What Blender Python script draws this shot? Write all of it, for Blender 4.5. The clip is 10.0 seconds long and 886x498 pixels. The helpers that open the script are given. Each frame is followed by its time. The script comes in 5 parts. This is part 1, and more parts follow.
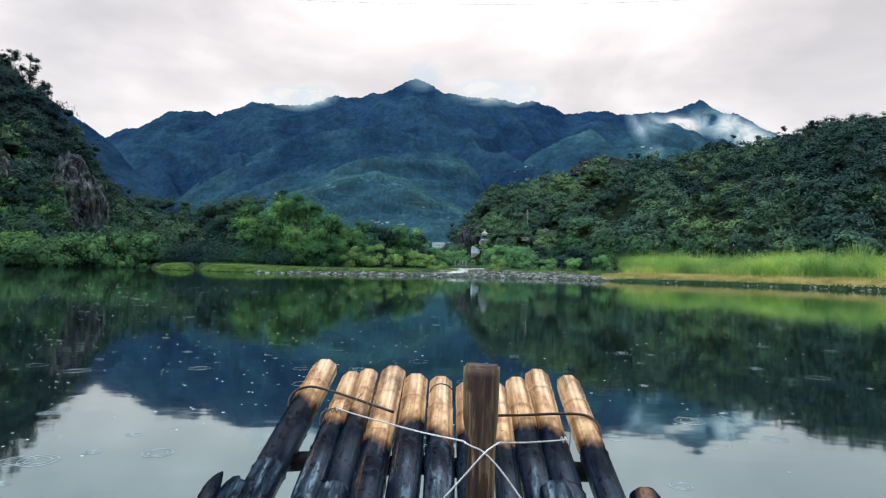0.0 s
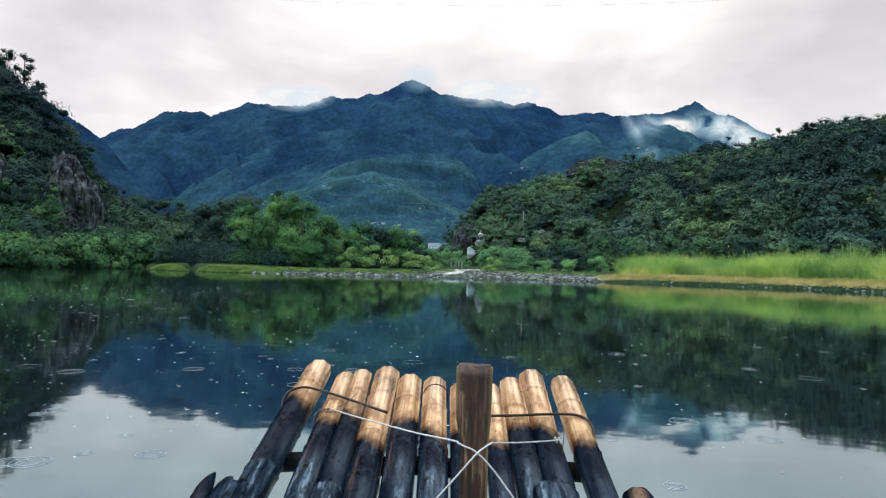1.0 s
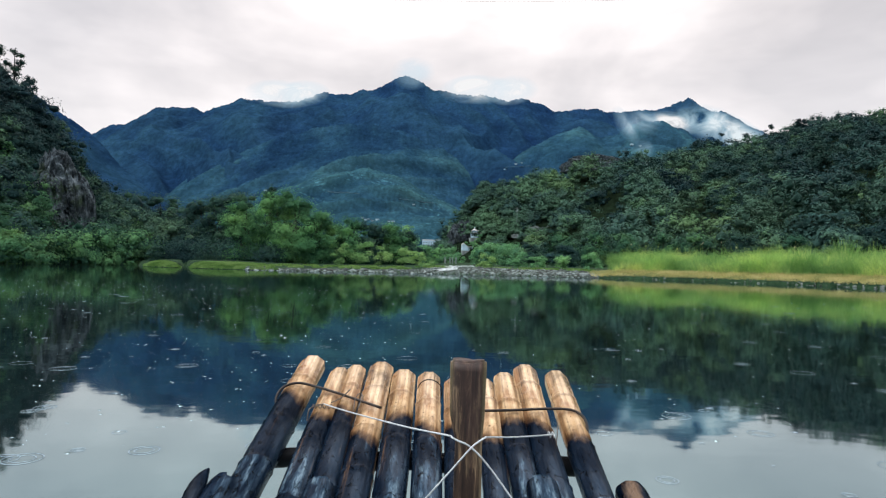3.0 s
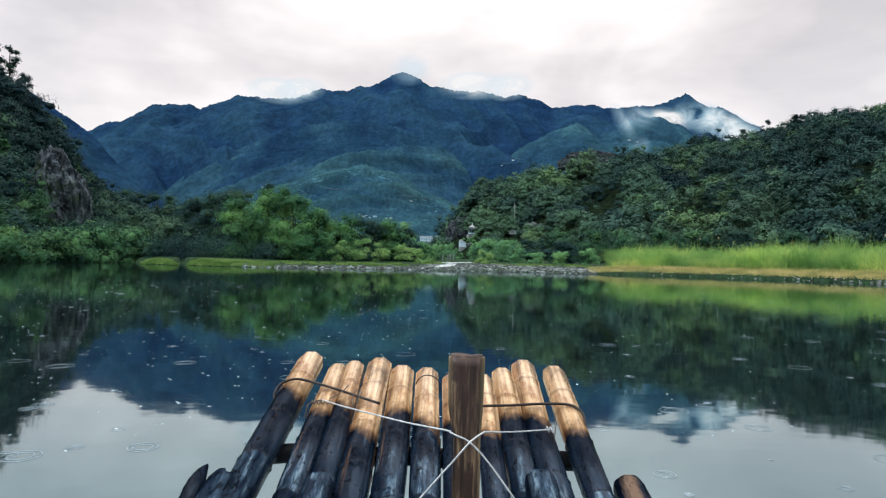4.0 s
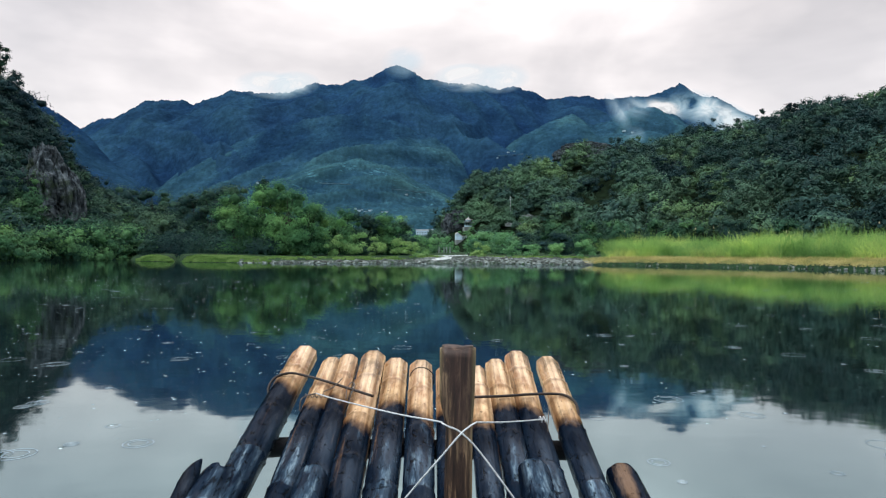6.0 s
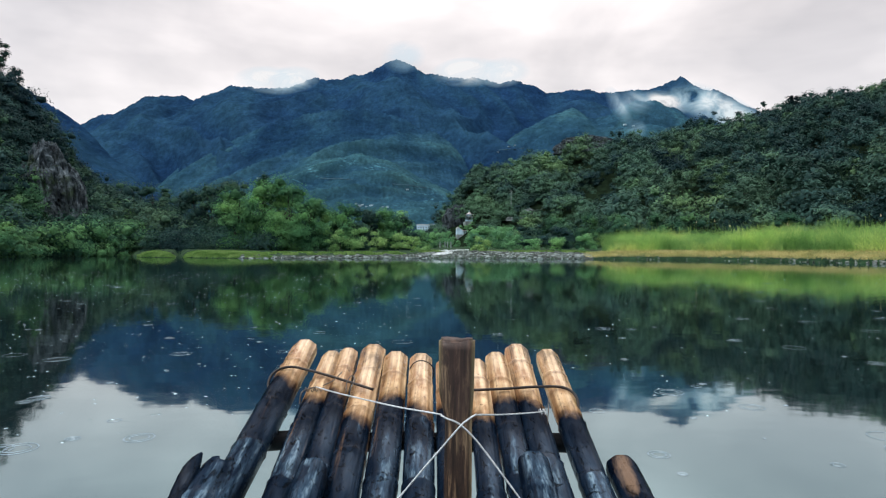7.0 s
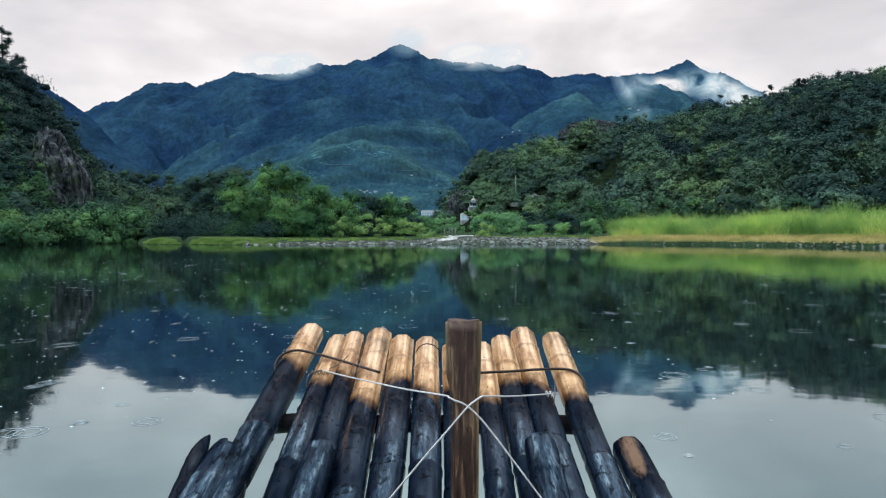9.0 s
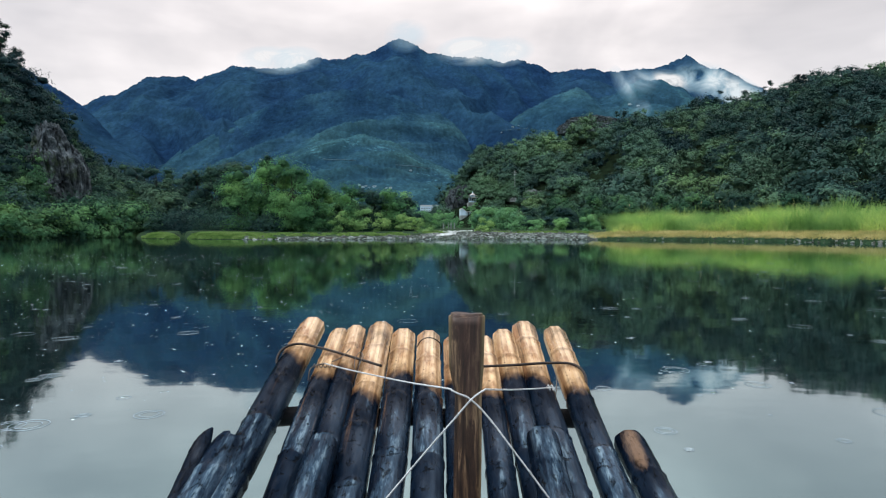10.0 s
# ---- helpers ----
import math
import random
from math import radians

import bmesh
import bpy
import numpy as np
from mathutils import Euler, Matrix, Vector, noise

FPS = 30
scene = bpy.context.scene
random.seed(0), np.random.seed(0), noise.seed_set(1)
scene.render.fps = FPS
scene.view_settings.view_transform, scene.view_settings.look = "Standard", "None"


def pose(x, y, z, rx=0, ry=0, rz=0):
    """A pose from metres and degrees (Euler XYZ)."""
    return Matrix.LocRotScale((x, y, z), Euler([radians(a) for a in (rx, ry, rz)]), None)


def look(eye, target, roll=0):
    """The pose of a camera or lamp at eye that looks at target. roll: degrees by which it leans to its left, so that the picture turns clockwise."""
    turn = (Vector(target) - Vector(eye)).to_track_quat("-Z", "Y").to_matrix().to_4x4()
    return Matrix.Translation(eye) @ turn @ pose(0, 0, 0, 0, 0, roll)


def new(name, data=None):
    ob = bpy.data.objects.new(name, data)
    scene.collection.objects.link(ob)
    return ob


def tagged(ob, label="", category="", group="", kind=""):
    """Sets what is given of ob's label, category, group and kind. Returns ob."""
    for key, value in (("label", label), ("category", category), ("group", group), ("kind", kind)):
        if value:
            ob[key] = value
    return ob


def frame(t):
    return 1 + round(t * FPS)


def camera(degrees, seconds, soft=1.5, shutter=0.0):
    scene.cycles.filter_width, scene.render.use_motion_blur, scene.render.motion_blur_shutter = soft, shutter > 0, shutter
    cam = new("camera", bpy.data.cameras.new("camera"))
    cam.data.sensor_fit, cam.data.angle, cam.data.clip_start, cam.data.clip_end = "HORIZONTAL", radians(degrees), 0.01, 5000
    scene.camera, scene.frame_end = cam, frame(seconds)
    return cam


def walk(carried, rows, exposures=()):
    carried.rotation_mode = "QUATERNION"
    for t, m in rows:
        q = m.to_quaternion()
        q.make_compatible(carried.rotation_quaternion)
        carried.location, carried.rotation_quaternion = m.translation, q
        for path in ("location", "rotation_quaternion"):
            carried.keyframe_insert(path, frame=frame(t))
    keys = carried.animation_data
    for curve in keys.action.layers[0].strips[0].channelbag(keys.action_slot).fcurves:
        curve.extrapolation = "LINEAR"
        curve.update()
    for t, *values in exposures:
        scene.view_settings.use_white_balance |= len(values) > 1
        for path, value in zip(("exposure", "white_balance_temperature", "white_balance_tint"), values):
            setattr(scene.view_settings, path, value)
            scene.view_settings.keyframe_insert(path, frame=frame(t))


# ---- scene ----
# Camera: seated on a bamboo raft, 0.85 m above a still river, looking over the bow.
cam = camera(72.0, 10.0, soft=1.2)
walk(cam, [
    (0, pose(-0.015, 0.002, 0.859, 91.80, -1.32, 1.39)),
    (0.5, pose(-0.012, 0.005, 0.857, 91.86, -1.37, 1.22)),
    (1, pose(-0.008, 0.002, 0.857, 91.90, -1.36, 1.01)),
    (1.5, pose(-0.005, 0.001, 0.857, 91.91, -1.35, 0.82)),
    (2, pose(-0.004, 0.002, 0.856, 91.85, -1.33, 0.66)),
    (2.5, pose(-0.006, 0.003, 0.855, 91.72, -1.31, 0.54)),
    (4, pose(-0.008, 0.002, 0.851, 91.24, -1.09, 0.23)),
    (4.5, pose(-0.006, 0.002, 0.850, 91.10, -0.90, 0.10)),
    (5, pose(0.000, 0.000, 0.850, 90.97, -0.66, -0.01)),
    (5.5, pose(0.005, 0.001, 0.849, 90.80, -0.46, -0.08)),
    (7, pose(0.014, 0.006, 0.842, 90.10, -0.08, -0.02)),
    (7.5, pose(0.016, 0.009, 0.838, 89.78, 0.06, 0.10)),
    (8, pose(0.016, 0.010, 0.836, 89.44, 0.17, 0.23)),
    (8.5, pose(0.014, 0.013, 0.833, 89.12, 0.21, 0.34)),
    (9, pose(0.010, 0.015, 0.831, 88.78, 0.18, 0.41)),
    (9.5, pose(0.003, 0.016, 0.828, 88.52, 0.12, 0.39)),
    (10, pose(-0.001, 0.014, 0.827, 88.32, 0.02, 0.31)),
], exposures=[(0, 0.08), (5, 0.08), (10, 0.04)])

# ---- light: overcast sky with a broad weak sun ----
SUN_HIGH, SUN_ROUND = radians(48), radians(258)
world = bpy.data.worlds.new("overcast_sky")
scene.world = world
world.use_nodes = True
wt = world.node_tree
wt.nodes.clear()


def wnode(kind, **values):
    n = wt.nodes.new(kind)
    for key, value in values.items():
        n.inputs[key].default_value = value
    return n


w_out = wnode("ShaderNodeOutputWorld")
w_add = wnode("ShaderNodeAddShader")
w_clear = wnode("ShaderNodeBackground", Strength=0.03)
w_cloud = wnode("ShaderNodeBackground", Strength=1.0)
w_sky = wnode("ShaderNodeTexSky")
w_sky.sky_type, w_sky.sun_disc = "NISHITA", False
w_sky.sun_elevation, w_sky.sun_rotation = SUN_HIGH, SUN_ROUND
w_co = wnode("ShaderNodeTexCoord")
w_map = wnode("ShaderNodeMapping", Scale=(1.0, 1.0, 1.7))
w_noise = wnode("ShaderNodeTexNoise", Scale=2.5, Detail=5.0, Roughness=0.5, Distortion=0.3)
w_ramp = wnode("ShaderNodeValToRGB")
w_ramp.color_ramp.elements.new(0.5)
for stop, (place, tone) in zip(w_ramp.color_ramp.elements, ((0.36, (0.665, 0.614, 0.594, 1)), (0.49, (0.830, 0.760, 0.728, 1)), (0.66, (1.076, 0.985, 0.938, 1)))):
    stop.position, stop.color = place, tone
w_sep = wnode("ShaderNodeSeparateXYZ")
w_rise = wnode("ShaderNodeMapRange")          # an overcast sky is brighter overhead
w_rise.interpolation_type = "SMOOTHSTEP"
for key, value in (("From Min", 0.36), ("From Max", 1.0), ("To Min", 1.0), ("To Max", 3.5)):
    w_rise.inputs[key].default_value = value
w_band = wnode("ShaderNodeMapping", Scale=(1.0, 1.0, 3.4), Location=(0.7, 0.2, 0.0))      # flat grey layers
w_soft = wnode("ShaderNodeTexNoise", Scale=3.2, Detail=4.0, Roughness=0.5, Distortion=0.2)
w_grey = wnode("ShaderNodeMapRange")
for key, value in (("From Min", 0.36), ("From Max", 0.60), ("To Min", 0.87), ("To Max", 1.07)):
    w_grey.inputs[key].default_value = value
w_both = wnode("ShaderNodeMath")
w_both.operation = "MULTIPLY"
w_mul = wnode("ShaderNodeVectorMath")
w_mul.operation = "MULTIPLY"
wl = wt.links.new
wl(w_co.outputs["Generated"], w_map.inputs["Vector"])
wl(w_map.outputs["Vector"], w_noise.inputs["Vector"])
wl(w_noise.outputs[0], w_ramp.inputs["Fac"])
wl(w_co.outputs["Generated"], w_sep.inputs[0])
wl(w_sep.outputs["Z"], w_rise.inputs["Value"])
wl(w_ramp.outputs["Color"], w_mul.inputs[0])
wl(w_co.outputs["Generated"], w_band.inputs["Vector"])
wl(w_band.outputs["Vector"], w_soft.inputs["Vector"])
wl(w_soft.outputs[0], w_grey.inputs["Value"])
wl(w_rise.outputs[0], w_both.inputs[0])
wl(w_grey.outputs[0], w_both.inputs[1])
wl(w_both.outputs[0], w_mul.inputs[1])
wl(w_mul.outputs[0], w_cloud.inputs["Color"])
wl(w_sky.outputs[0], w_clear.inputs["Color"])
wl(w_clear.outputs[0], w_add.inputs[0])
wl(w_cloud.outputs[0], w_add.inputs[1])
wl(w_add.outputs[0], w_out.inputs["Surface"])

sun_data = bpy.data.lights.new("sun", "SUN")
sun_data.energy, sun_data.angle, sun_data.color = 1.55, radians(25), (1.0, 0.97, 0.94)
sun = new("sun", sun_data)
sun.matrix_world = look((math.sin(SUN_ROUND) * math.cos(SUN_HIGH) * 100, math.cos(SUN_ROUND) * math.cos(SUN_HIGH) * 100,
                         math.sin(SUN_HIGH) * 100), (0, 0, 0))


# ---- materials ----
class Mat:
    """A node material under construction, with short calls for the usual nodes."""

    def __init__(self, name, rough=0.6, spec=0.3):
        self.m = bpy.data.materials.new(name)
        self.m.use_nodes = True
        self.t = self.m.node_tree
        self.b = self.t.nodes["Principled BSDF"]
        self.out = self.t.nodes["Material Output"]
        self.b.inputs["Roughness"].default_value = rough
        self.b.inputs["Specular IOR Level"].default_value = spec
        self.co = self.t.nodes.new("ShaderNodeTexCoord")
        self.geo = self.t.nodes.new("ShaderNodeNewGeometry")

    def link(self, a, b):
        self.t.links.new(a, b)

    def put(self, name, value):
        if isinstance(value, bpy.types.NodeSocket):
            self.link(value, self.b.inputs[name])
        else:
            self.b.inputs[name].default_value = value

    def noise(self, scale, detail=4.0, rough=0.55, stretch=(1, 1, 1), source=None, warp=0.0):
        mp = self.t.nodes.new("ShaderNodeMapping")
        mp.inputs["Scale"].default_value = stretch
        self.link(source or self.geo.outputs["Position"], mp.inputs["Vector"])
        n = self.t.nodes.new("ShaderNodeTexNoise")
        n.inputs["Scale"].default_value, n.inputs["Detail"].default_value = scale, detail
        n.inputs["Roughness"].default_value, n.inputs["Distortion"].default_value = rough, warp
        self.link(mp.outputs[0], n.inputs["Vector"])
        return n.outputs[0]

    def ramp(self, fac, *stops):
        r = self.t.nodes.new("ShaderNodeValToRGB")
        els = r.color_ramp.elements
        while len(els) < len(stops):
            els.new(0.5)
        for e, (p, c) in zip(els, stops):
            e.position = p
            e.color = (*c, 1) if isinstance(c, tuple) else (c, c, c, 1)
        self.link(fac, r.inputs["Fac"])
        return r.outputs["Color"]

    def mix(self, fac, a, b, blend="MIX"):
        n = self.t.nodes.new("ShaderNodeMix")
        n.data_type, n.blend_type = "RGBA", blend
        for slot, value in ((0, fac), (6, a), (7, b)):
            if isinstance(value, bpy.types.NodeSocket):
                self.link(value, n.inputs[slot])
            elif slot == 0:
                n.inputs[0].default_value = value
            else:
                n.inputs[slot].default_value = (*value, 1)
        return n.outputs[2]

    def math(self, op, a, b=0.0, clamp=False):
        n = self.t.nodes.new("ShaderNodeMath")
        n.operation, n.use_clamp = op, clamp
        for slot, value in ((0, a), (1, b)):
            if isinstance(value, bpy.types.NodeSocket):
                self.link(value, n.inputs[slot])
            else:
                n.inputs[slot].default_value = value
        return n.outputs[0]

    def axes(self, source):
        n = self.t.nodes.new("ShaderNodeSeparateXYZ")
        self.link(source, n.inputs[0])
        return n.outputs

    def bump(self, height, strength=0.4, distance=0.02):
        n = self.t.nodes.new("ShaderNodeBump")
        n.inputs["Strength"].default_value, n.inputs["Distance"].default_value = strength, distance
        self.link(height, n.inputs["Height"])
        self.link(n.outputs[0], self.b.inputs["Normal"])
        return n.outputs[0]

    def thin(self, share, colour):
        """Lets a share of the light through, as leaves do."""
        tr = self.t.nodes.new("ShaderNodeBsdfTranslucent")
        mx = self.t.nodes.new("ShaderNodeMixShader")
        mx.inputs[0].default_value = share
        self.link(colour, tr.inputs["Color"])
        self.link(self.b.outputs[0], mx.inputs[1])
        self.link(tr.outputs[0], mx.inputs[2])
        self.link(mx.outputs[0], self.out.inputs["Surface"])


def foliage(name, dark, mid, light, patch=0.12, share=0.22, tuft=0.0):
    """Leaves in a few greens. tuft: how many leaf tufts to the metre show on the dense crowns."""
    a = Mat(name, 0.7, 0.04)
    big = a.ramp(a.noise(patch, 2.0), (0.34, dark), (0.52, mid), (0.70, light))
    at = a.t.nodes.new("ShaderNodeAttribute")
    at.attribute_name = "plant"
    kind = a.ramp(at.outputs["Fac"], (0.0, (0.34, 0.44, 0.52)), (0.30, (0.66, 0.76, 0.84)), (0.6, (1.10, 1.12, 0.95)), (0.93, (1.60, 1.62, 1.12)), (1.0, (0.34, 0.42, 0.44)))
    leaf = a.ramp(a.geo.outputs["Random Per Island"], (0.0, 0.87), (0.6, 1.0), (1.0, 1.16))
    col = a.mix(1.0, a.mix(1.0, big, kind, "MULTIPLY"), leaf, "MULTIPLY")
    if tuft:
        grain = a.noise(tuft, 5.0, 0.7)
        col = a.mix(1.0, col, a.ramp(grain, (0.34, 0.6), (0.5, 1.0), (0.66, 1.34)), "MULTIPLY")
        a.bump(grain, 0.7, 0.4 / tuft)
    a.put("Base Color", col)
    a.thin(share, col)
    return a.m


def mountain_mat(name, dark, mid, light, grain=0.055, relief=7.0, clear=0.5):
    a = Mat(name, 0.95, 0.0)
    up = (1.0, 0.45, 1.0)
    base = a.ramp(a.noise(0.0032, 5.0, 0.6, up, warp=1.2), (0.34, dark), (0.5, mid), (0.66, light))
    grove = a.ramp(a.noise(0.012, 4.0, 0.6, (1.0, 0.4, 1.6), warp=0.6), (0.36, 0.80), (0.5, 1.0), (0.66, 1.22))
    tree = a.ramp(a.noise(grain, 5.0, 0.75, up), (0.32, 0.66), (0.5, 1.0), (0.68, 1.36))
    col = a.mix(1.0, a.mix(1.0, base, grove, "MULTIPLY"), tree, "MULTIPLY")
    kind = a.t.nodes.new("ShaderNodeAttribute")        # light on the spurs and shade in the gullies, painted into the colour
    kind.attribute_name = "spur_light"
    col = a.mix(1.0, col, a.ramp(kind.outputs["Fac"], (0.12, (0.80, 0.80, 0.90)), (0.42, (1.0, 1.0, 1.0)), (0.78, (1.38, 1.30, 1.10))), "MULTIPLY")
    where = a.ramp(a.noise(0.0045, 3.0, 0.5), (0.46, 0.0), (0.60, 1.0))
    speck = a.ramp(a.noise(0.040, 6.0, 0.75, (1.0, 0.5, 2.2), warp=0.5), (0.56, 0.0), (0.66, clear))      # clearings and bare slips
    a.put("Base Color", a.mix(a.math("MULTIPLY", where, speck), col, tuple(c * 2.1 for c in light)))
    a.bump(a.noise(grain, 6.0, 0.7, up), 0.35, relief)
    return a.m


def water_mat():
    a = Mat("river_water", 0.03, 0.5)
    a.put("Base Color", (0.006, 0.012, 0.014, 1))
    gl = a.t.nodes.new("ShaderNodeBsdfGlossy")
    gl.inputs["Color"].default_value = (0.565, 0.785, 0.84, 1)
    gl.inputs["Roughness"].default_value = 0.05
    fr = a.t.nodes.new("ShaderNodeFresnel")
    fr.inputs["IOR"].default_value = 1.33
    mx = a.t.nodes.new("ShaderNodeMixShader")
    wave = a.mix(0.35, a.noise(2.2, 2.0, 0.5, (1.0, 1.6, 1.0)), a.noise(0.35, 2.0, 0.5, (1.0, 1.8, 1.0)))
    nb = a.bump(wave, 0.13, 0.012)
    a.link(nb, gl.inputs["Normal"])
    a.link(a.ramp(fr.outputs[0], (0.10, (0.53, 0.825, 0.885)), (0.24, (0.595, 0.81, 0.86)), (0.38, (0.66, 0.785, 0.80))), gl.inputs["Color"])
    a.link(a.ramp(fr.outputs[0], (0.08, 0.405), (0.20, 0.442), (0.36, 0.50), (0.60, 0.70)), mx.inputs[0])
    a.link(a.b.outputs[0], mx.inputs[1])
    a.link(gl.outputs[0], mx.inputs[2])
    a.link(mx.outputs[0], a.out.inputs["Surface"])
    return a.m


def ripple_mat():
    a = Mat("ripple_water", 0.05, 0.5)
    a.put("Base Color", (0.006, 0.014, 0.016, 1))
    gl = a.t.nodes.new("ShaderNodeBsdfGlossy")
    gl.inputs["Color"].default_value = (0.66, 0.88, 1.0, 1)
    gl.inputs["Roughness"].default_value = 0.06
    mx = a.t.nodes.new("ShaderNodeMixShader")
    mx.inputs[0].default_value = 0.7
    a.link(a.b.outputs[0], mx.inputs[1])
    a.link(gl.outputs[0], mx.inputs[2])
    a.link(mx.outputs[0], a.out.inputs["Surface"])
    return a.m


def bamboo_mat(name="bamboo", patch=False):
    """Peeled straw-coloured tip ahead of the object's origin, heat-blackened and wet behind it."""
    a = Mat(name, 0.35, 0.28)
    tilt = a.t.nodes.new("ShaderNodeMapping")          # along the upturned pole
    tilt.inputs["Rotation"].default_value = (-0.328, 0.0, 0.0)
    a.link(a.co.outputs["Object"], tilt.inputs["Vector"])
    o = tilt.outputs[0]
    x, y, z = a.axes(o)
    ob = a.t.nodes.new("ShaderNodeObjectInfo")
    rnd = ob.outputs["Random"]
    streak = a.noise(75.0, 4.0, 0.6, (1.0, 0.022, 1.0), o)
    plane = a.noise(24.0, 2.0, 0.5, (1.0, 0.05, 1.0), o)
    blotch = a.noise(6.0, 5.0, 0.60, (1.0, 0.45, 1.0), o, 0.3)
    straw = a.ramp(plane, (0.34, (0.22, 0.140, 0.080)), (0.47, (0.40, 0.300, 0.190)), (0.62, (0.60, 0.500, 0.362)))
    straw = a.mix(1.0, straw, a.ramp(streak, (0.30, 0.34), (0.42, 0.82), (0.55, 1.0), (0.70, 1.20)), "MULTIPLY")
    split = a.ramp(a.noise(120.0, 3.0, 0.6, (1.0, 0.010, 1.0), o), (0.30, 0.22), (0.335, 1.0))      # a few dark lines between the fibres
    straw = a.mix(1.0, straw, split, "MULTIPLY")
    grime = a.ramp(a.noise(9.0, 6.0, 0.7, (1.0, 0.55, 1.0), o, 0.5), (0.37, 0.34), (0.53, 1.0))
    straw = a.mix(1.0, straw, grime, "MULTIPLY")
    tint = a.mix(rnd, (0.86, 0.80, 0.68), (1.04, 1.0, 0.95))
    straw = a.mix(1.0, straw, tint, "MULTIPLY")
    brown = a.ramp(a.noise(20.0, 5.0, 0.65, (1.0, 0.35, 1.0), o), (0.54, 0.0), (0.68, 0.65))
    straw = a.mix(brown, straw, (0.19, 0.085, 0.034))
    spots = a.ramp(a.noise(62.0, 3.0, 0.6, (1.0, 0.7, 1.0), o), (0.66, 0.0), (0.72, 0.8))       # mould specks
    straw = a.mix(spots, straw, (0.05, 0.028, 0.016))
    piece = a.t.nodes.new("ShaderNodeAttribute")        # each length between joints is burnt differently
    piece.attribute_name = "piece"
    burnt = piece.outputs["Fac"]
    # Blue of the reflected sky is mixed into the char colours.
    char = a.ramp(blotch, (0.38, (0.0009, 0.0024, 0.0062)), (0.54, (0.0032, 0.0088, 0.0200)), (0.70, (0.0085, 0.0210, 0.0420)))
    # Grey-blue sky sheen painted on in long flaked patches, stronger towards the stern.
    sheen_patch = a.math("ADD", a.noise(13.0, 6.0, 0.62, (1.0, 0.30, 1.0), o, 0.4), a.math("SUBTRACT", a.math("MULTIPLY", a.math("SUBTRACT", burnt, 0.5), 0.36), a.math("MULTIPLY", a.math("ADD", y, 0.36), 0.36)))
    top = a.t.nodes.new("ShaderNodeAttribute")          # the painted sheen keeps to the upper side
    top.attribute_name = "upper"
    sheen_upper = a.ramp(a.math("ADD", top.outputs["Fac"], a.math("MULTIPLY", a.math("SUBTRACT", a.noise(24.0, 4.0, 0.6, (1.0, 0.12, 1.0), o), 0.5), 0.30)), (0.50, 0.0), (0.88, 1.0))
    sky_sheen = a.math("MULTIPLY", a.ramp(sheen_patch, (0.50, 0.0), (0.57, 0.7), (0.70, 1.0)), sheen_upper)
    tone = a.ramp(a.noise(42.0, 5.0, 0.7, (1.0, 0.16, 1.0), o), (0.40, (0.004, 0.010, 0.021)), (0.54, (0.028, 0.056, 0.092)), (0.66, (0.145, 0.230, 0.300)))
    char = a.mix(sky_sheen, char, tone)
    # Long scuffs, coloured pale blue to stand for wet glints as well.
    scuff_glint = a.ramp(a.noise(30.0, 5.0, 0.7, (1.0, 0.10, 1.0), o), (0.63, 0.0), (0.71, 0.6))
    char = a.mix(scuff_glint, char, (0.050, 0.070, 0.090))
    crack = a.ramp(a.noise(46.0, 6.0, 0.8, (1.0, 0.6, 1.0), o, 0.8), (0.37, 1.0), (0.42, 0.0))
    char = a.mix(a.math("MULTIPLY", crack, 0.75), char, (0.0010, 0.0012, 0.0016))
    edge = a.math("ADD", y, a.math("MULTIPLY", a.math("SUBTRACT", a.noise(7.0, 3.0, 0.55, (1.0, 0.6, 1.0), o), 0.5), 0.24))
    edge = a.math("ADD", edge, a.math("MULTIPLY", a.math("SUBTRACT", streak, 0.5), 0.012))
    edge = a.math("ADD", edge, a.math("MULTIPLY", a.math("MULTIPLY", a.math("SUBTRACT", rnd, 0.5), 2.0), x))      # burnt further down one side
    mask = a.ramp(edge, (0.0, 0.0), (0.03, 0.5), (0.055, 1.0))
    near_edge = a.ramp(a.math("ADD", edge, 0.30), (0.0, 0.0), (0.22, 1.0))      # pale streaks that the flame left
    mask = a.math("MAXIMUM", mask, a.math("MULTIPLY", a.ramp(a.noise(34.0, 3.0, 0.5, (1.0, 0.035, 1.0), o), (0.61, 0.0), (0.67, 0.55)), near_edge))
    scorch = a.ramp(edge, (0.03, 0.75), (0.09, 0.25), (0.16, 0.0))      # browned by the fire beyond the black
    straw = a.mix(scorch, straw, a.mix(1.0, straw, (0.42, 0.30, 0.20), "MULTIPLY"))
    if patch:      # a bare brown oval on the upper side
        oval = a.math("ADD", a.math("POWER", a.math("ABSOLUTE", a.math("DIVIDE", x, 0.024)), 2.0), a.math("POWER", a.math("ABSOLUTE", a.math("DIVIDE", y, 0.085)), 2.0))
        oval = a.math("ADD", oval, a.math("MULTIPLY", a.math("SUBTRACT", a.noise(26.0, 5.0, 0.7, (1.0, 0.3, 1.0), o), 0.5), 4.0))
        mask, straw = a.ramp(a.math("SUBTRACT", 1.2, oval), (0.0, 0.0), (1.1, 0.68)), (0.165, 0.115, 0.078)
    at = a.t.nodes.new("ShaderNodeAttribute")
    at.attribute_name = "joint"
    col = a.mix(mask, char, straw)
    a.put("Base Color", a.mix(a.math("MULTIPLY", a.math("MULTIPLY", at.outputs["Fac"], 0.6), mask), col, (0.085, 0.045, 0.022)))
